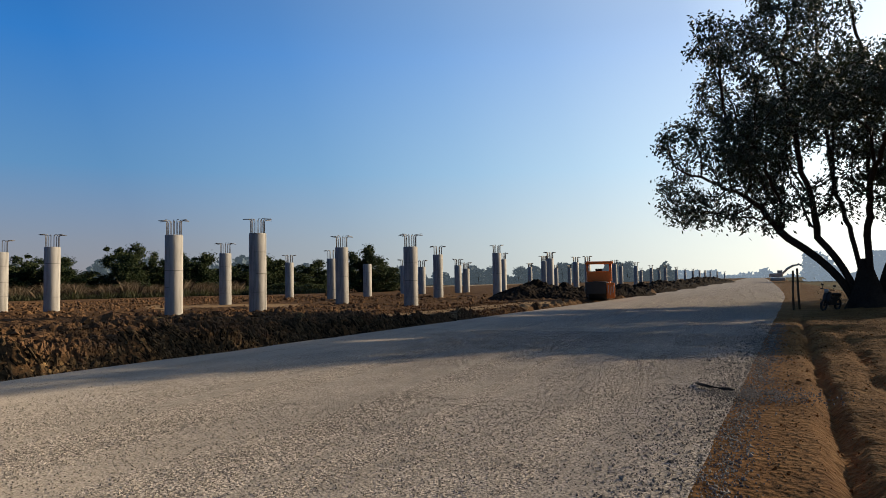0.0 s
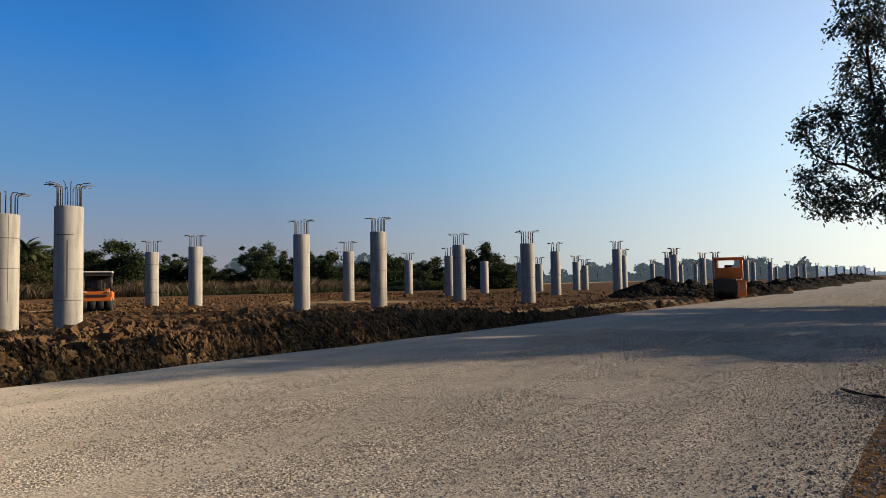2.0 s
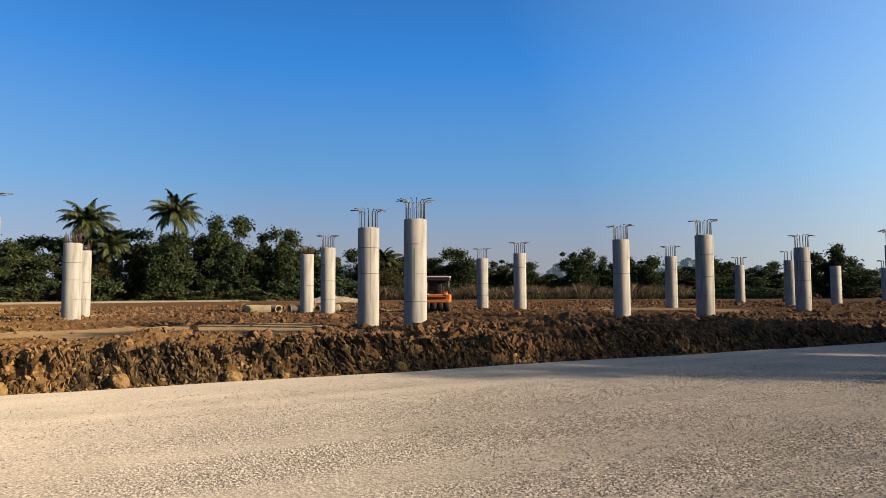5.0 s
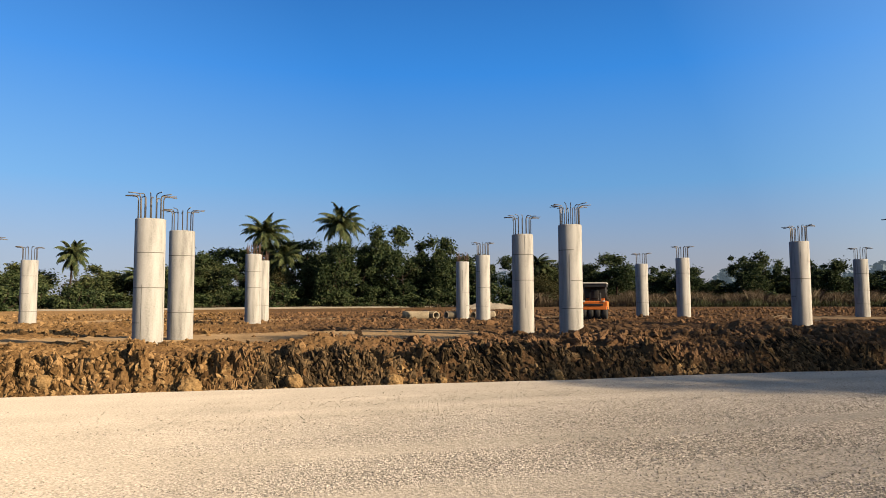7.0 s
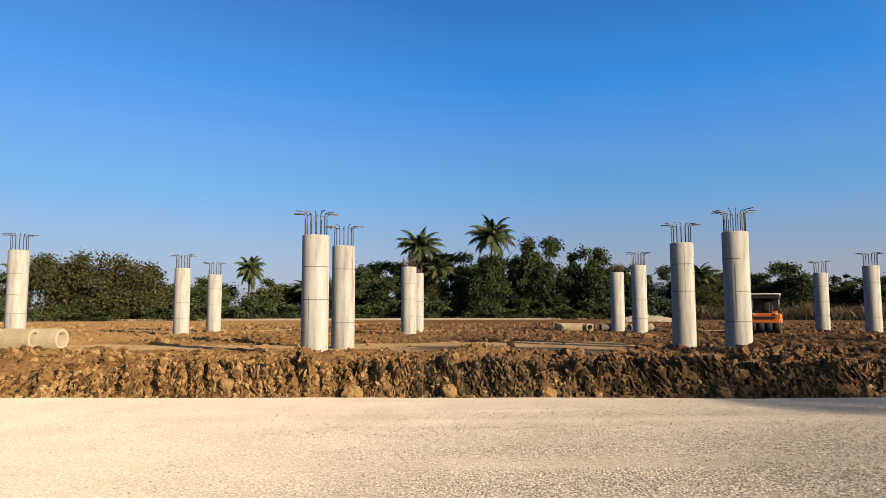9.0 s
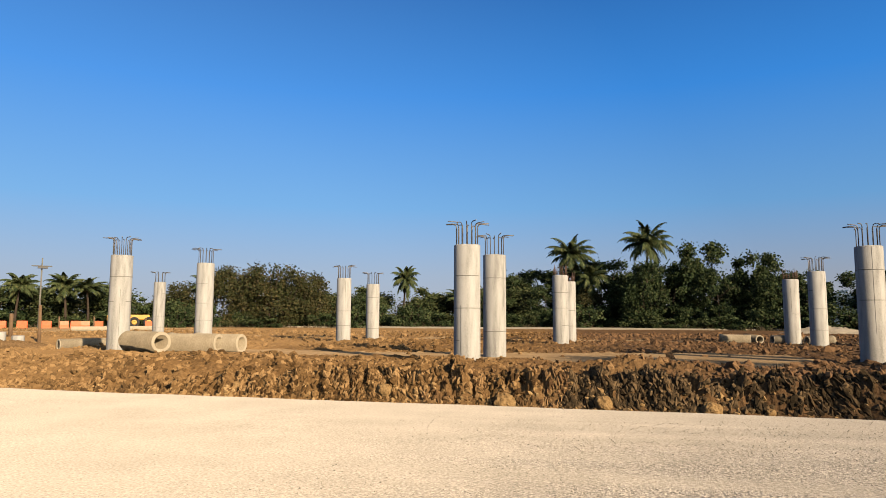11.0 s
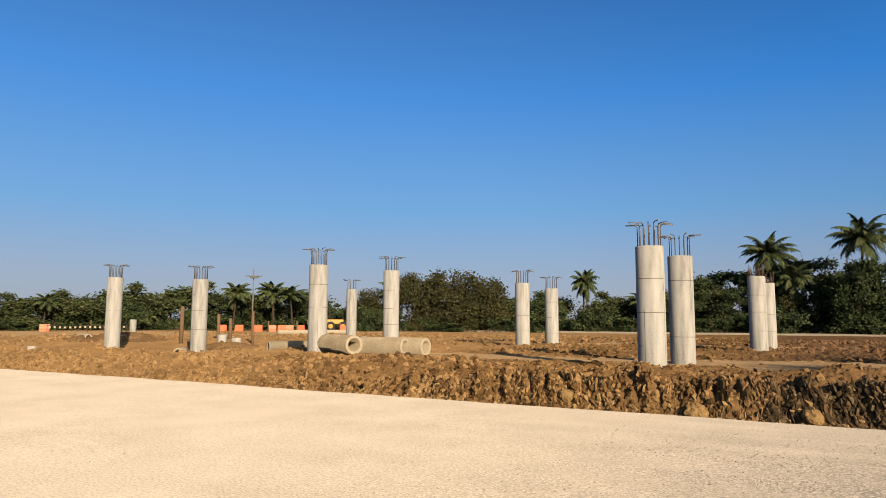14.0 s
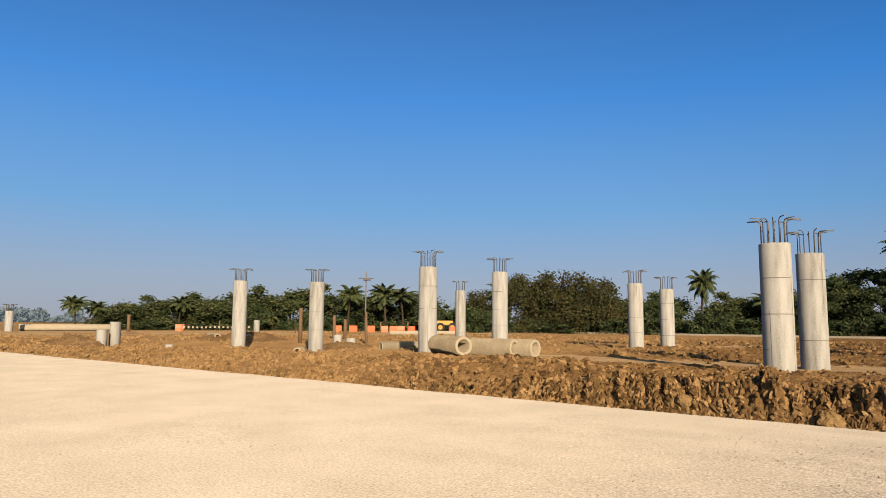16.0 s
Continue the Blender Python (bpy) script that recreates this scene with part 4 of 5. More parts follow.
spread(t7, [(48.9, 146, 0.88, 0.9), (55.8, 142, 0.72, 0.9), (62.0, 136, 0.95, 0.9), (72.9, 122, 0.85, 0.8), (76.6, 121, 0.95, 0.8), (80.0, 122, 0.9, 0.8), (90.3, 121, 0.72, 0.8), (94.2, 122, 0.62, 0.9), (124.2, 124, 0.55, 0.9), (132.5, 121, 0.6, 0.9), (140.2, 119, 0.52, 0.9), (106.5, 124, 0.58, 0.9)])
t3 = tree_model("tree", "wide rounded tree with partly browned foliage", 10.5, 15, 23, 44, 0.42, LEAF_DRY, 0.04, 14000, 0.2, 0.85)
spread(t3, [(113.5, 122, 1.06, 1.05), (116.8, 124, 1.02, 0.95), (110.8, 124, 0.95, 0.84), (86.8, 124, 0.67, 0.58), (64.8, 130, 0.59, 0.73), (120.0, 126, 0.76, 0.73)])
t4 = tree_model("tree", "slender tree with an open crown over the bushes", 10, 8, 24, 18, 0.42, LEAF, 0.36, 5200, 0.45)
spread(t4, [(58.6, 132, 1.08, 1.10), (48.4, 140, 0.89, 0.88), (43.0, 146, 0.92, 0.88), (38.4, 150, 0.86, 0.88), (92.4, 128, 1.08, 0.88), (125.0, 134, 0.81, 0.88), (53.0, 140, 0.81, 0.99)])
t5 = tree_model("bush", "dense green bush at the edge of the field", 4, 7, 25, 16, 0.46, LEAF, 0.0, 3200, 0.1)
spread(t5, [(az, 119 + 3 * math.sin(az * 1.7), 0.75 + 0.35 * math.sin(az * 2.3), 0.9 + 0.2 * math.cos(az)) for az in [64.5 + 2.35 * k for k in range(37)]])
rl = random.Random(8)
for k in range(30):
    az = 34 + 30.5 * k / 29 + rl.uniform(-0.8, 0.8)
    x, y = polar(az, rl.uniform(142, 172))
    sc = rl.uniform(0.5, 0.82)
    copy_thing(rl.choice((t6, t6, t7)), pose(x, y, -0.4, 0, 0, rl.uniform(0, 360)) @ Matrix.Diagonal((1.15, 1.15, sc, 1)))
for k in range(15):
    x, y = polar(34 + 2.1 * k + rl.uniform(-0.5, 0.5), rl.uniform(134, 140))
    copy_thing(t5, pose(x, y, -0.4, 0, 0, rl.uniform(0, 360)) @ Matrix.Diagonal((1.2, 1.2, rl.uniform(0.8, 1.3), 1)))
for k in range(14):
    x, y = polar(93 + 56 * k / 13 + rl.uniform(-1.5, 1.5), rl.uniform(132, 145))
    copy_thing(rl.choice((t2, t3, t4, t7)), pose(x, y, -0.4, 0, 0, rl.uniform(0, 360)) @ Matrix.Diagonal((0.8, 0.8, rl.uniform(0.38, 0.6), 1)))
# two unseen trees, added to deepen the shadow band across the road
for x, y, s in [(47.5, -17.2, 0.95), (56.5, -19.5, 0.95)]:
    shade = copy_thing(t1, pose(x, y, field(x, y) - 0.2, 0, 0, x * 31) @ Matrix.Diagonal((0.95, 0.95, s, 1)))
    if shade:
        tagged(shade, "broad green tree added out of view to shade the road", "tree")
for o in scene.collection.objects:
    if o.name.startswith("bush"):
        o["category"] = "bush"
p1 = palm_model(15.6, 1, 6.4, None, 28)
spread(p1, [(82.1, 122, 0.97, 0.95), (88.0, 124, 0.87, 0.95), (126.9, 122, 0.42, 0.8), (64.9, 130, 0.52, 0.8)])
p2 = palm_model(9.2, 2, 4.9, None, 28)
spread(p2, [(102.4, 126, 0.98, 0.74), (86.3, 124, 1.0, 1.0), (97.8, 126, 0.62, 0.9), (131.6, 118, 0.70, 0.75), (118.3, 122, 0.8, 0.9), (128.4, 122, 0.74, 0.85), (152.2, 110, 0.45, 0.58), (151.0, 112, 0.40, 0.52), (136.4, 122, 0.6, 0.7), (145.0, 118, 0.5, 0.6)])


def reeds(name, n, az0, az1, d0, d1, h, material, label, rng, w=0.05):
    a, d = np.radians(rng.uniform(az0, az1, n)), rng.uniform(d0, d1, n)
    c = np.column_stack([d * np.cos(a), d * np.sin(a), np.full(n, -0.45)])
    hh = h * (0.3 + 0.85 * rng.random(n) ** 1.5) * (0.75 + 0.25 * np.sin(a * 140) * np.sin(a * 57 + 1))
    lean = rng.normal(0, 0.38, (n, 2)) * hh[:, None]
    b = rng.uniform(0, np.pi, n)
    s = np.column_stack([np.cos(b), np.sin(b), np.zeros(n)]) * w
    top = c + np.column_stack([lean, hh])
    mid = c + np.column_stack([lean * 0.4, hh * 0.6])
    v = np.stack([c - s, c + s, mid + s * 0.9, top, mid - s * 0.9], 1)
    f = [tuple(range(5 * i, 5 * i + 5)) for i in range(n)]
    ob = mesh(name, v.reshape(-1, 3), f, material)
    return tagged(ob, label, "grass", kind="stuff")


reeds("dry_reeds", 42000, 40, 67, 116, 130, 3.0, REED, "tall dry brown reeds beyond the field", rt, 0.035)
reeds("green_weeds", 9000, 33, 56, 114, 120, 1.7, WEED, "green weeds along the far embankment", rt)
reeds("verge_weeds", 2500, -14, -5.5, 46, 85, 0.7, WEED, "low green weeds on the road verge", rt, 0.05)
reeds("tree_foot_grass", 3500, 66, 150, 115, 119, 1.0, REED, "dry grass at the foot of the trees", rt)


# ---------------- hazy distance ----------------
# air haze put into the colour: blue-grey leaves that also glow faintly
def painted_haze_mat(name, colour, glow):
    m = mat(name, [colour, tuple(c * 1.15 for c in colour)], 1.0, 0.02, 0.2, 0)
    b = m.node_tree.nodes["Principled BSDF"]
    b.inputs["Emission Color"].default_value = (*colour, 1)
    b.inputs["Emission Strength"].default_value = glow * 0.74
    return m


def far_woods(name, az0, az1, d, lo, hi, count, size, material, seed):
    """A far wood as a mass of leaf clumps with an uneven skyline."""
    r = np.random.default_rng(seed)
    az = r.uniform(az0, az1, count)
    top = np.array([lo + (hi - lo) * max(0, min(1, 0.5 + 1.5 * fbm(a, seed, 0.55, seed))) for a in az])
    dd = d * r.uniform(0.98, 1.06, count)
    a = np.radians(az)
    c = np.column_stack([dd * np.cos(a), dd * np.sin(a), -1 + top * r.random(count) ** 0.8])
    ob = leaf_mesh(name, c, size, size * 0.45, r, 0.0, material, None)
    return tagged(ob, "belt of distant trees with painted haze on the horizon", "woods", kind="stuff")


HAZE1 = painted_haze_mat("haze_painted_wood", (0.10, 0.13, 0.15), 0.25)
HAZE2 = painted_haze_mat("distant_haze_painted_wood", (0.20, 0.25, 0.30), 0.45)
t8 = tree_model("tree", "far tree with haze painted into its pale-blue leaves", 9, 9, 41, 26, 0.7, HAZE1, 0.05, 2600, 0.2, 0.9)
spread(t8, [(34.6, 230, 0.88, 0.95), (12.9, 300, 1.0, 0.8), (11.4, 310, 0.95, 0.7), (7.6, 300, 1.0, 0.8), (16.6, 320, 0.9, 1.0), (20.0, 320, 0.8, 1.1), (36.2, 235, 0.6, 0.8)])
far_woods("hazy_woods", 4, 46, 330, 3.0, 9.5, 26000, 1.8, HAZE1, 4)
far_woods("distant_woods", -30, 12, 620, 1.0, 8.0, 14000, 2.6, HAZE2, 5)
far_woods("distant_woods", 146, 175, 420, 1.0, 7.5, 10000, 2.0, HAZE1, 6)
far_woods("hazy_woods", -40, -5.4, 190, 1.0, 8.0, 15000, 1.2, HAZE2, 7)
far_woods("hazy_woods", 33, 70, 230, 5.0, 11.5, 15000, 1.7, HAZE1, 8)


# ---------------- machines and loose things ----------------
def at(az, d, rz=0.0, dz=0.0):
    x, y = polar(az, d)
    return pose(x, y, field(x, y) + dz, 0, 0, rz)


def disc(bm, x, y, z, r, w, hub=0.0, n=20):
    """A wheel body with rounded shoulders, its axle along Y."""
    prof = [(hub, -w / 2), (r * 0.82, -w / 2), (r * 0.96, -w * 0.4), (r, -w * 0.22), (r, w * 0.22), (r * 0.96, w * 0.4), (r * 0.82, w / 2), (hub, w / 2)]
    rings = []
    for q, yy in prof:
        rings.append([bm.verts.new((x + q * math.cos(2 * math.pi * k / n), y + yy, z + q * math.sin(2 * math.pi * k / n))) for k in range(n)])
    for a, b in zip(rings, rings[1:] + ([rings[0]] if hub else [])):
        for k in range(n):
            f = bm.faces.new((a[k], a[(k + 1) % n], b[(k + 1) % n], b[k]))
            f.smooth = True


def wheel(parent, x, y, z, r, w, rim=DARK):
    bm = bmesh.new()
    disc(bm, x, y, z, r, w, r * 0.5)
    ty = part("tyre", bm, BLACK, parent)
    bm = bmesh.new()
    disc(bm, x, y, z, r * 0.51, w * 0.7, 0.03, 14)
    part("rim", bm, rim, ty)


def road_roller(m, label, roof):
    """Pneumatic-tyred roller, its rear towards -X."""
    t = thing("road_roller", m, label, "road roller", "road rollers")
    bm = bmesh.new()
    box(bm, 0.1, 0, 0.95, 3.6, 1.7, 0.55, 0, 0.06)
    box(bm, 1.1, 0, 1.35, 1.6, 1.35, 0.45, 0, 0.1)
    box(bm, -1.45, 0, 1.12, 0.5, 1.78, 0.36, 0, 0.05)
    part("body", bm, ORANGE, t)
    bm = bmesh.new()
    box(bm, -1.72, 0, 1.05, 0.06, 1.2, 0.12, 0, 0.01)
    part("bumper", bm, DARK, t)
    for yy in (-0.66, 0.66):
        bm = bmesh.new()
        box(bm, -1.72, yy, 1.28, 0.06, 0.16, 0.12, 0, 0.02)
        part("tail_light", bm, CREAM, t)
    bm = bmesh.new()
    box(bm, -0.35, 0, 2.52, 2.0, 1.75, 0.12, 0, 0.05)
    part("canopy", bm, roof, t)
    # dark valance and upright panel stand in for the shade under the canopy
    bm = bmesh.new()
    box(bm, -0.35, 0, 2.36, 1.9, 1.68, 0.2, 0, 0.02)
    box(bm, 0.3, 0, 1.9, 0.08, 1.5, 0.8, 0, 0.02)
    part("canopy_valance", bm, DARK, t)
    for xx in (-1.2, 0.5):
        for yy in (-0.76, 0.76):
            bm = bmesh.new()
            tube(bm, [(xx, yy, 1.2), (xx, yy, 2.4)], [0.045, 0.045], 6)
            part("post", bm, DARK, t)
    bm = bmesh.new()
    box(bm, -0.7, 0, 1.42, 0.5, 0.55, 0.14, 0, 0.04)
    box(bm, -0.95, 0, 1.75, 0.12, 0.52, 0.6, 0, 0.04)
    part("seat", bm, BLACK, t)
    bm = bmesh.new()
    box(bm, 0.05, 0, 1.55, 0.3, 0.8, 0.6, 0, 0.05)
    part("dashboard", bm, DARK, t)
    bm = bmesh.new()
    tube(bm, [(0.0 + 0.1 * math.cos(k), 0.22 * math.sin(k), 1.95 + 0.2 * math.cos(k)) for k in [i * math.pi / 6 for i in range(13)]], [0.02] * 13, 5)
    part("steering_wheel", bm, BLACK, t)
    for yy in (-0.69, -0.23, 0.23, 0.69):
        wheel(t, -1.25, yy, 0.48, 0.50, 0.38)
    for yy in (-0.46, 0.0, 0.46):
        wheel(t, 1.35, yy, 0.48, 0.50, 0.38)
    return t


x, y = polar(60.35, 48.5)
road_roller(pose(x, y, field(x, y) + 0.02, 0, 0, 57), "orange tyre roller with a cream canopy in the rough field", CREAM)
x, y = polar(9.9, 52.5)


def drum_roller(m, label):
    """Single-drum roller with a canopy cab, its drum towards -X."""
    t = thing("road_roller", m, label, "road roller", "road rollers")
    bm = bmesh.new()
    box(bm, 0.9, 0, 1.0, 2.0, 1.75, 0.95, 0, 0.1)
    box(bm, 1.35, 0, 1.6, 1.2, 1.5, 0.5, 0, 0.12)
    part("body", bm, ORANGE_RED, t)
    bm = bmesh.new()
    box(bm, -0.3, 0, 1.8, 1.3, 1.85, 0.8, 0, 0.08)
    part("cab_wall", bm, ORANGE_RED, t)
    bm = bmesh.new()
    disc(bm, -1.35, 0.1, 0.72, 0.72, 1.6, 0.03, 28)
    part("drum", bm, DARK, t)
    for yy in (-0.85, 1.02):
        bm = bmesh.new()
        box(bm, -0.9, yy, 0.8, 2.0, 0.14, 0.32, 0, 0.03)
        part("drum_frame", bm, ORANGE_RED if yy < 0 else DARK, t)
    bm = bmesh.new()
    box(bm, -2.1, 0.35, 0.95, 0.14, 1.5, 0.9, 0, 0.03)
    part("scraper", bm, DARK, t)
    bm = bmesh.new()
    box(bm, -2.0, -0.72, 0.75, 0.3, 0.6, 1.15, 0, 0.05)
    part("step_box", bm, ORANGE_RED, t)
    for k in range(3):
        bm = bmesh.new()
        box(bm, -2.17, -0.9 + 0.18 * k, 0.85 - 0.1 * (k % 2), 0.03, 0.05, 0.6, 0, 0.01, 0.12)
        part("handrail", bm, CREAM, t)
    for xx in (-0.85, 0.25):
        for yy in (-0.86, 0.86):
            bm = bmesh.new()
            tube(bm, [(xx, yy, 1.9), (xx, yy, 2.75)], [0.06, 0.06], 6)
            part("post", bm, ORANGE_RED, t)
    bm = bmesh.new()
    box(bm, -0.3, 0, 2.84, 1.6, 2.05, 0.2, 0, 0.09)
    part("canopy", bm, ORANGE_RED, t)
    bm = bmesh.new()
    box(bm, -0.1, 0, 2.15, 0.14, 0.5, 0.5, 0, 0.04)
    part("seat", bm, BLACK, t)
    for yy in (-0.72, 0.72):
        wheel(t, 1.3, yy, 0.7, 0.7, 0.45)
    return t


drum_roller(pose(x, y, 0.0, 0, 0, 13), "orange drum roller with a canopy parked beside the road")


def concrete_pipe(x, y, heading, length, r, label="weathered concrete drain pipe lying on the clay", dz=0.0):
    """A pipe with its near rim at x, y, lying along heading."""
    t = thing("concrete_pipe", pose(x, y, field(x, y) + r * 0.88 + dz, 0, 0, heading), label, "pipe", "concrete pipes")
    n, wall = 28, 0.13 * r / 0.4
    bm = bmesh.new()
    prof = [(0.03, r - wall), (0.03, r), (length - 0.25, r), (length - 0.22, r * 1.09), (length, r * 1.09), (length, r - wall)]
    rings = [[bm.verts.new((px, q * math.cos(2 * math.pi * k / n), q * math.sin(2 * math.pi * k / n))) for k in range(n)] for px, q in prof]
    for a, b in zip(rings, rings[1:] + [rings[0]]):
        for k in range(n):
            f = bm.faces.new((a[k], b[k], b[(k + 1) % n], a[(k + 1) % n]))
            f.smooth = True
    part("barrel", bm, PIPE, t)
    bm = bmesh.new()
    rings = [[bm.verts.new((px, q * math.cos(2 * math.pi * k / n), q * math.sin(2 * math.pi * k / n))) for k in range(n)] for px, q in [(0.03, r - wall + 0.004), (0, r - wall + 0.012), (0, r - 0.012), (0.03, r - 0.002)]]
    for a, b in zip(rings, rings[1:]):
        for k in range(n):
            bm.faces.new((a[k], b[k], b[(k + 1) % n], a[(k + 1) % n]))
    part("rim", bm, PIPE_END, t, "pale broken concrete rim")
    return t


concrete_pipe(-17.3, 28.0, 150, 4.2, 0.47)
concrete_pipe(-15.4, 29.7, 178, 2.6, 0.46)
concrete_pipe(-14.5, 30.2, 172, 2.6, 0.46)
concrete_pipe(-26.5, 33.0, 56, 3.0, 0.33)
concrete_pipe(-29.2, 28.5, 120, 1.0, 0.27, "short half-buried concrete pipe in the clay", -0.1)
for dx, dy, h in [(13.6, 48.7, 166), (14.15, 48.6, 100), (14.9, 48.5, 15), (16.9, 48.0, 20)]:
    concrete_pipe(dx, dy, h, 2.0, 0.30)
for az, d, L in [(142.0, 62, 5.0), (139.6, 61, 2.4)]:
    x, y = polar(az, d)
    concrete_pipe(x, y, 150, L, 0.27)


def pile_stub(az, d, h, r):
    t = thing("pile_stub", at(az, d), "short grey concrete pile head standing in the soil", "pile", "pile heads")
    bm = bmesh.new()
    tube(bm, [(0, 0, -0.5), (0, 0, h - 0.05), (0, 0, h)], [r, r, r * 0.94], 16)
    part("shaft", bm, CONCRETE, t)


for row in [(150.4, 47.8, 1.25, 0.33), (149.5, 48.7, 1.85, 0.35), (139.0, 85, 1.7, 0.38), (132.4, 53.7, 0.95, 0.36), (131.3, 54, 0.5, 0.4), (145.6, 52, 0.3, 0.3)]:
    pile_stub(*row)


def stake(az, d, h, w, tilt, label="rough brown timber stake driven into the soil"):
    t = thing("timber_stake", at(az, d) @ pose(0, 0, 0, tilt, tilt * 0.6, 20), label, "stake", "timber stakes")
    bm = bmesh.new()
    tube(bm, [(0, 0, -0.4), (0.01, 0.015, h * 0.5), (0, 0, h - 0.04), (0, 0, h)], [w * 0.55, w * 0.52, w * 0.5, w * 0.44], 7)
    part("post", bm, TIMBER, t)


for row in [(148.6, 100, 2.3, 0.42, 0), (135.5, 58, 2.95, 0.3, 4), (132.7, 62, 2.2, 0.28, -2), (131.8, 62, 1.9, 0.28, 3), (130.0, 54, 2.55, 0.2, -4), (126.5, 100, 1.6, 0.2, 2), (128.8, 100, 1.6, 0.2, 1),
            (122.9, 110, 1.4, 0.2, 0), (141.9, 110, 1.6, 0.15, 0), (-4.6, 36.6, 1.9, 0.10, 1), (-5.0, 36.9, 2.0, 0.10, -2)]:
    stake(*row)

# utility pole with a crossarm and a lamp
t = thing("utility_pole", at(130.1, 104), "slim grey utility pole with a crossarm near its top", "pole")
bm = bmesh.new()
tube(bm, [(0, 0, -0.5), (0, 0, 9.4)], [0.13, 0.08], 8)
part("pole", bm, JOINT, t)
bm = bmesh.new()
box(bm, 0, 0, 8.3, 2.4, 0.14, 0.14, radians(40), 0.01)
box(bm, 0.3, -0.2, 8.1, 1.2, 0.3, 0.3, radians(40), 0.03)
part("crossarm", bm, DARK, t)


def barrier(az, d, rz):
    t = thing("plastic_barrier", at(az, d, rz), "red-orange plastic traffic barrier on the site edge", "barrier", "plastic barriers")
    bm = bmesh.new()
    prof = [(-0.26, 0), (-0.26, 0.2), (-0.12, 0.42), (-0.09, 1.0), (0.09, 1.0), (0.12, 0.42), (0.26, 0.2), (0.26, 0)]
    ends = [[bm.verts.new((xx, yy, zz)) for yy, zz in prof] for xx in (-0.62, 0.62)]
    for k in range(8):
        bm.faces.new((ends[0][k], ends[1][k], ends[1][(k + 1) % 8], ends[0][(k + 1) % 8]))
    bm.faces.new(ends[0])
    bm.faces.new(ends[1][::-1])
    bmesh.ops.bevel(bm, geom=bm.edges[:], offset=0.02, segments=1, affect="EDGES")
    part("shell", bm, PLASTIC, t)


for az in (132.4, 131.1, 129.6, 128.5, 127.7, 127.1, 126.2, 144.9, 122.6):
    barrier(az, 106, az + 90 + 15 * math.sin(az * 9))


# a rope hung with white tags along the site edge
x, y = polar(142.1, 104)
t = thing("warning_rope", pose(x, y, field(x, y), 0, 0, 52), "dark rope hung with small white tags along the site edge", "rope")
for k in range(3):
    bm = bmesh.new()
    tube(bm, [(-4.8 + 4.8 * k, 0, -0.3), (-4.8 + 4.8 * k, 0, 0.95)], [0.05, 0.045], 6)
    part("post", bm, DARK, t)
bm = bmesh.new()
tube(bm, [(-4.8 + 0.6 * k, 0, 0.85 - 0.08 * math.sin(math.pi * (k % 8) / 8)) for k in range(17)], [0.03] * 17, 5)
part("rope", bm, DARK, t)
for k in range(16):
    bm = bmesh.new()
    box(bm, -4.5 + 0.6 * k, -0.02, 0.66 - 0.08 * math.sin(math.pi * ((k + 0.5) % 8) / 8), 0.26, 0.03, 0.26, 0, 0.008)
    part("tag", bm, PIPE_END, t)


def wheel_loader(m):
    t = thing("wheel_tractor", m, "yellow construction tractor with black tyres at the site edge", "tractor")
    bm = bmesh.new()
    box(bm, 1.4, 0, 1.35, 3.0, 0.9, 0.7, 0, 0.12)
    box(bm, 3.2, 0, 1.0, 1.2, 0.6, 0.35, 0, 0.08, 0, 0.35)
    part("body", bm, YELLOW, t)
    bm = bmesh.new()
    box(bm, -1.2, 0, 1.25, 2.3, 1.5, 0.8, 0, 0.1)
    part("rear_body", bm, YELLOW, t)
    bm = bmesh.new()
    box(bm, -1.0, 0, 2.75, 1.7, 1.5, 0.12, 0, 0.05)
    part("cab_roof", bm, YELLOW, t)
    for xx in (-1.7, -0.3):
        for yy in (-0.65, 0.65):
            bm = bmesh.new()
            tube(bm, [(xx, yy, 1.6), (xx, yy, 2.7)], [0.06, 0.06], 6)
            part("cab_post", bm, YELLOW, t)
    bm = bmesh.new()
    tube(bm, [(0.9, 0, 1.6), (0.9, 0, 2.9)], [0.05, 0.05], 6)
    part("exhaust", bm, DARK, t)
    for xx, r in ((-1.5, 0.75), (1.0, 0.7), (2.8, 0.7)):
        for yy in (-0.85, 0.85):
            wheel(t, xx, yy, r, r, 0.45, YELLOW)


x, y = polar(124.3, 116)
wheel_loader(pose(x, y, field(x, y) + 0.02, 0, 0, 35) @ Matrix.Scale(1.15, 4))

# long spun-concrete piles lying on the far side
for i, (az, d) in enumerate([(149.3, 108), (149.5, 110)]):
    x, y = polar(az, d)
    t = thing("long_concrete_pile", pose(x, y, field(x, y) + 0.42 + 0.1 * i, 0, 0, 243), "long white spun concrete pile lying on timber", "pile", "long piles")
    bm = bmesh.new()
    tube(bm, [(0, 0, 0), (0.05, 0, 0), (12.0, 0, 0), (12.05, 0, 0)], [0.36, 0.4, 0.4, 0.36], 16)
    part("barrel", bm, PIPE_END, t)
for az, d in [(128.0, 84), (125.9, 86)]:
    x, y = polar(az, d)
    t = thing("long_concrete_pile", pose(x, y, field(x, y) + 0.25, 0, 0, az - 88), "pale concrete pile lying on the ground", "pile", "long piles")
    bm = bmesh.new()
    tube(bm, [(0, 0, 0), (0.05, 0, 0), (6.0, 0, 0), (6.05, 0, 0)], [0.24, 0.27, 0.27, 0.24], 12)
    part("barrel", bm, PIPE_END, t)


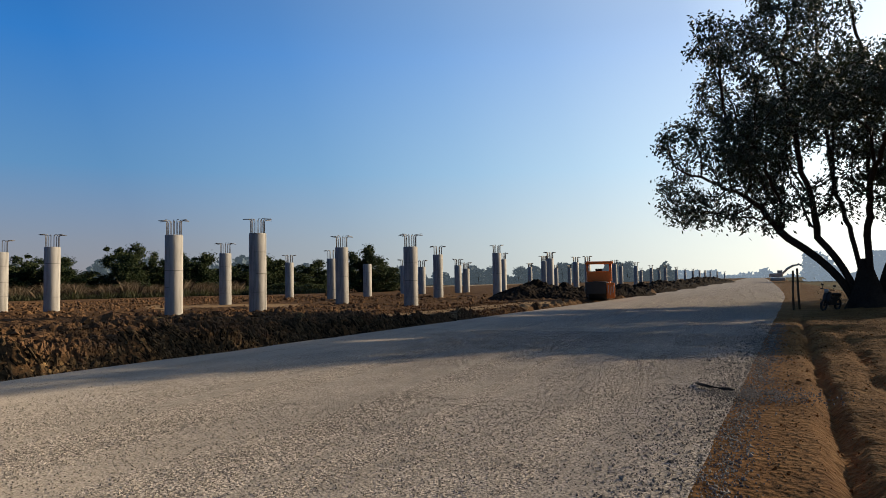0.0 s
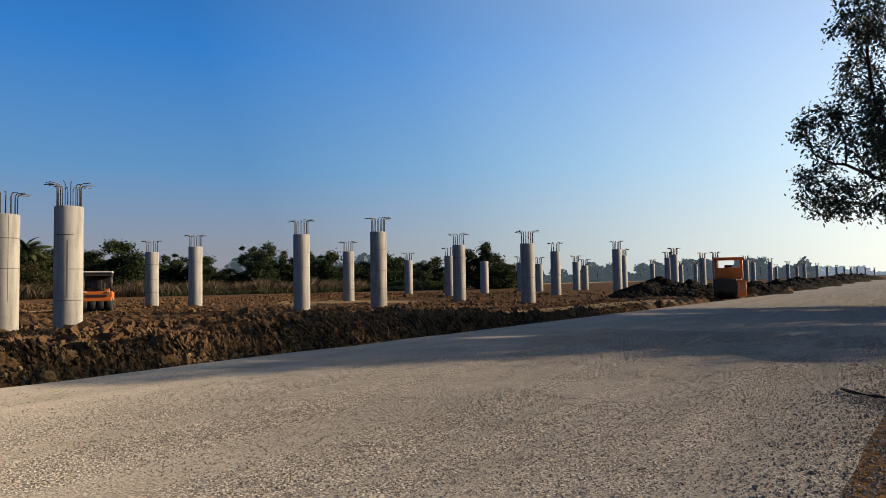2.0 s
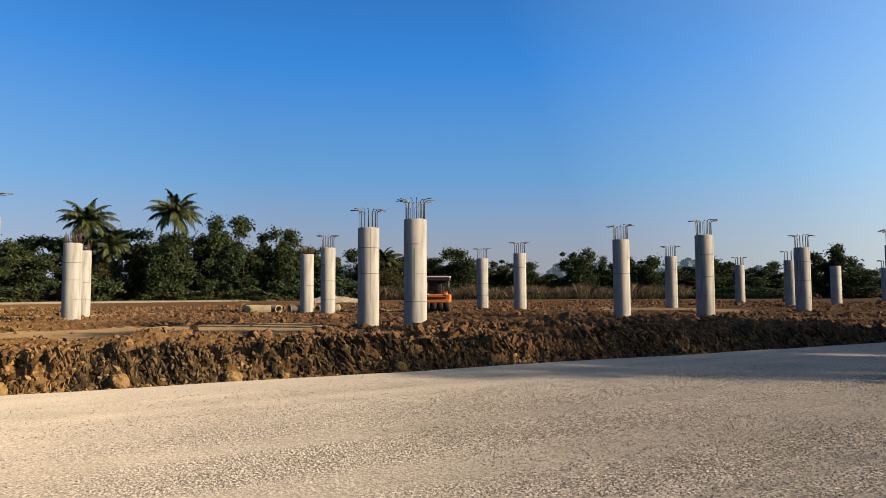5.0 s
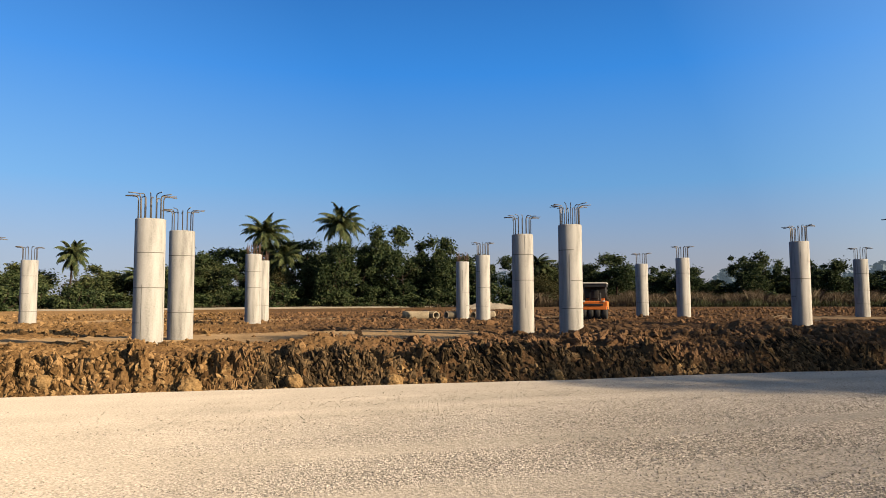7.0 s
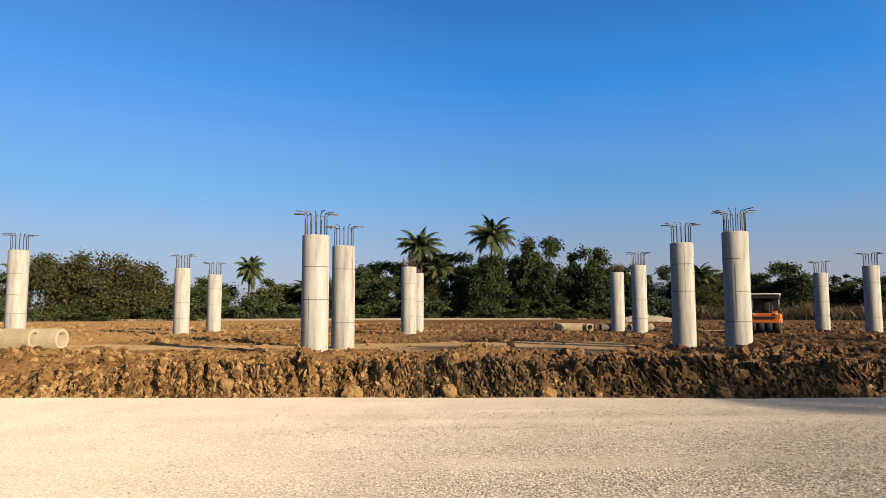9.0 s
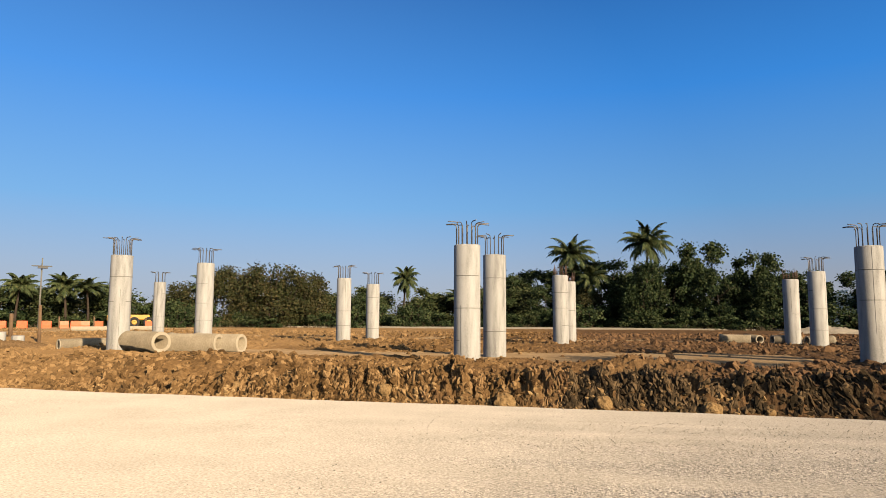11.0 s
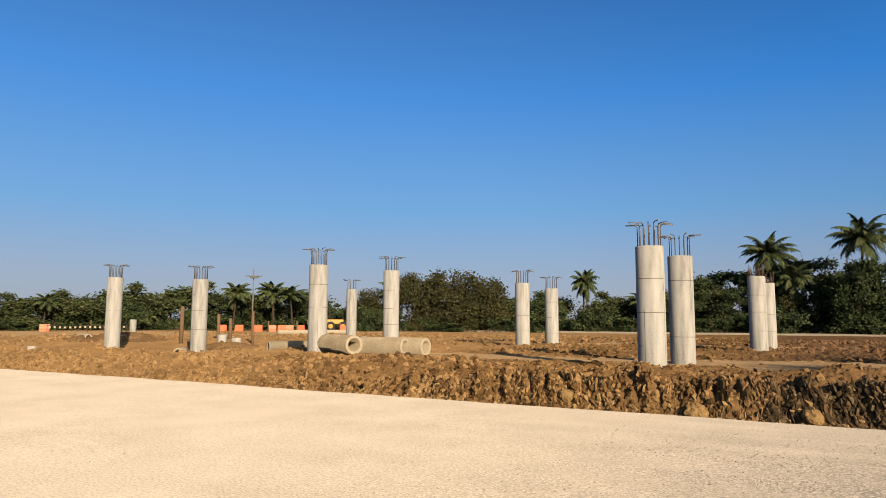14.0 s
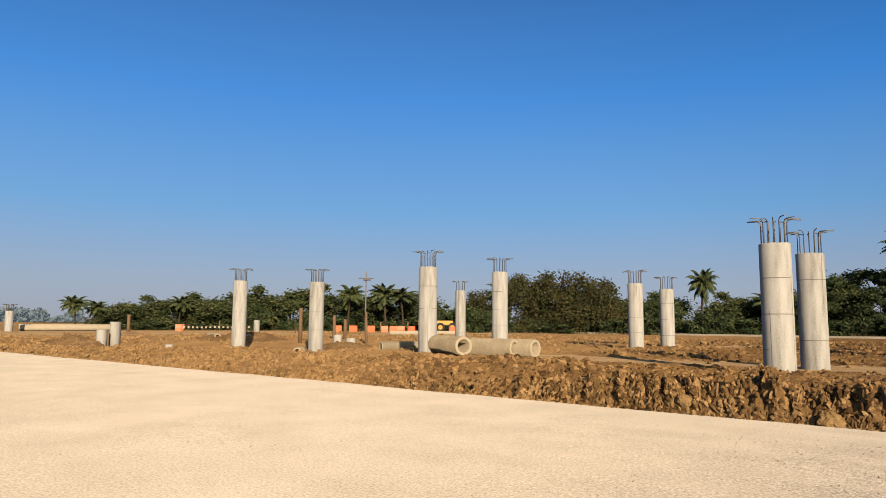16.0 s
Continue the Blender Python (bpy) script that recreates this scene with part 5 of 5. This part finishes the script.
def excavator(m):
    t = thing("excavator", m, "distant tracked excavator with its boom stretched out", "excavator")
    for yy in (-1.2, 1.2):
        bm = bmesh.new()
        box(bm, 0, yy, 0.5, 4.2, 0.6, 0.95, 0, 0.3)
        part("track", bm, HAZE_PALE, t)
    bm = bmesh.new()
    box(bm, -0.5, 0, 1.75, 3.6, 2.7, 1.1, 0, 0.15)
    part("house", bm, HAZE_PALE, t)
    bm = bmesh.new()
    box(bm, 0.7, 0.8, 2.5, 1.4, 1.0, 1.5, 0, 0.12)
    part("cab", bm, HAZE_PALE, t)
    bm = bmesh.new()
    tube(bm, [(1.0, -0.1, 1.8), (2.6, -0.1, 3.6), (4.2, -0.1, 4.6), (6.0, -0.1, 4.9)], [0.3, 0.35, 0.33, 0.2], 6)
    part("boom", bm, HAZE_PALE, t)
    bm = bmesh.new()
    tube(bm, [(5.6, -0.1, 5.2), (6.4, -0.1, 4.7), (9.0, -0.1, 3.4)], [0.22, 0.28, 0.16], 6)
    part("stick", bm, HAZE_PALE, t)
    bm = bmesh.new()
    box(bm, 9.4, -0.1, 3.0, 1.0, 1.0, 0.8, 0, 0.2, 0, 0.5)
    part("bucket", bm, HAZE_PALE, t)


x, y = polar(-3.6, 230)
excavator(pose(x, y, 0, 0, 0, -88))


def motorcycle(m):
    t = thing("motorcycle", m, "dark small motorcycle parked beside the tree", "motorcycle")
    for xx in (-0.6, 0.62):
        bm = bmesh.new()
        disc(bm, xx, 0, 0.29, 0.29, 0.09, 0.22, 22)
        ty = part("wheel", bm, BLACK, t)
        bm = bmesh.new()
        disc(bm, xx, 0, 0.29, 0.05, 0.12, 0.01, 10)
        for k in range(7):
            a = k * 2 * math.pi / 7
            tube(bm, [(xx, 0, 0.29), (xx + 0.23 * math.cos(a), 0, 0.29 + 0.23 * math.sin(a))], [0.01, 0.01], 4)
        part("spokes", bm, DARK, ty)
    bm = bmesh.new()
    tube(bm, [(0.62, 0, 0.29), (0.5, 0, 0.7), (0.42, 0, 0.98)], [0.035, 0.04, 0.04], 8)
    part("fork", bm, DARK, t)
    bm = bmesh.new()
    tube(bm, [(0.44, -0.34, 1.03), (0.40, -0.12, 1.0), (0.40, 0.12, 1.0), (0.44, 0.34, 1.03)], [0.02] * 4, 6)
    part("handlebar", bm, DARK, t)
    for yy in (-0.24, 0.24):
        bm = bmesh.new()
        tube(bm, [(0.42, yy, 1.02), (0.40, yy * 1.15, 1.18)], [0.01, 0.01], 5)
        box(bm, 0.40, yy * 1.2, 1.22, 0.03, 0.13, 0.08, 0, 0.01)
        part("mirror", bm, DARK, t)
    bm = bmesh.new()
    box(bm, 0.0, 0, 0.42, 0.6, 0.22, 0.32, 0, 0.06)
    tube(bm, [(0.42, 0, 0.85), (0.15, 0, 0.6), (-0.2, 0, 0.55), (-0.75, 0, 0.72)], [0.08, 0.12, 0.13, 0.07], 8)
    part("body", bm, DARK, t)
    bm = bmesh.new()
    box(bm, 0.42, 0, 0.68, 0.16, 0.34, 0.5, 0, 0.06, 0, -0.25)
    part("leg_shield", bm, DARK, t)
    bm = bmesh.new()
    box(bm, -0.28, 0, 0.77, 0.75, 0.24, 0.11, 0, 0.05)
    part("seat", bm, BLACK, t)
    bm = bmesh.new()
    disc(bm, 0.52, 0, 0.95, 0.09, 0.14, 0.01, 12)
    part("headlight", bm, CREAM, t)


motorcycle(at(-7.0, 36.8, 145) @ pose(0, 0, 0, -8))

# a torn scrap of black hose and a spill of grey gravel by the road edge
t = thing("black_hose", pose(10.6, 0.25, 0.03), "torn piece of black hose lying on the road edge", "hose")
bm = bmesh.new()
tube(bm, [(0.42, 0.22, 0.0), (0.15, 0.18, 0.02), (-0.05, 0.05, 0.02), (-0.14, -0.15, 0.01), (-0.1, -0.3, 0.0)], [0.022] * 5, 8)
part("hose", bm, BLACK, t)
n = 1300
q = rg.normal(0, 1, (n, 2))
p = np.column_stack([10.2 + 0.35 * q[:, 0], -0.25 + 0.45 * q[:, 1], np.full(n, -0.02)])
p[:, 2] = [max(0.0, field(a, b)) + 0.02 for a, b in p[:, :2]]
tagged(lumps("gravel_spill", p, np.full((n, 3), 0.011) * rg.uniform(0.6, 1.4, (n, 1)), SPILL, rg, (OCT_V, OCT_F)), "small spill of grey gravel on the sandy shoulder", "gravel", kind="stuff")
n = 14000
p = np.column_stack([rg.uniform(3, 26, n), rg.normal(0, 1, n), np.zeros(n)])
p[:, 1] = [edge_right(a) + 0.42 + (0.5 * b if b > 0 else 0.16 * b) + 0.16 * fbm(a, 2, 0.9, 3) for a, b in p[:, :2]]
p[:, 2] = [max(-0.075 * smooth(11.6, 12.45, edge_left(a) - b), field(a, b)) + 0.006 for a, b in p[:, :2]]
tagged(lumps("edge_gravel", p, rg.gamma(3.0, 0.0026, (n, 1)) * rg.uniform(0.6, 1.3, (n, 3)), SPILL, rg, (OCT_V, OCT_F)), "loose dark grey gravel strewn along the road edge", "gravel", kind="stuff")
n = 2500
p = np.column_stack([rg.uniform(2, 40, n), rg.uniform(-10, 0, n), np.zeros(n)])
p[:, 1] = [edge_right(a) + 0.4 * b * abs(b) * 0.1 - 0.05 for a, b in p[:, :2]]
p[:, 2] = [field(a, b) + 0.005 for a, b in p[:, :2]]
tagged(lumps("shoulder_pebbles", p, rg.uniform(0.005, 0.014, (n, 1)) * rg.uniform(0.6, 1.3, (n, 3)), OCHRE, rg, (OCT_V, OCT_F)), "scattered pebbles on the sandy shoulder", "pebbles", kind="stuff")

# lumps of sandy soil on the shoulder
n = 1500
p = np.column_stack([rg.uniform(3, 30, n), rg.uniform(0, 1, n), np.zeros(n)])
p[:, 1] = [edge_right(u) + 0.1 - 7 * v ** 1.3 for u, v in p[:, :2]]
p[:, 2] = [field(u, v) + 0.005 for u, v in p[:, :2]]
tagged(lumps("shoulder_clods", p, rg.gamma(2.5, 0.0042, (n, 1)) * rg.uniform(0.6, 1.3, (n, 3)), SHOULDER, rg, (CUBE_V, CUBE_F), 0.7, 0.25), "loose lumps of orange sandy soil on the shoulder", "clods", kind="stuff")
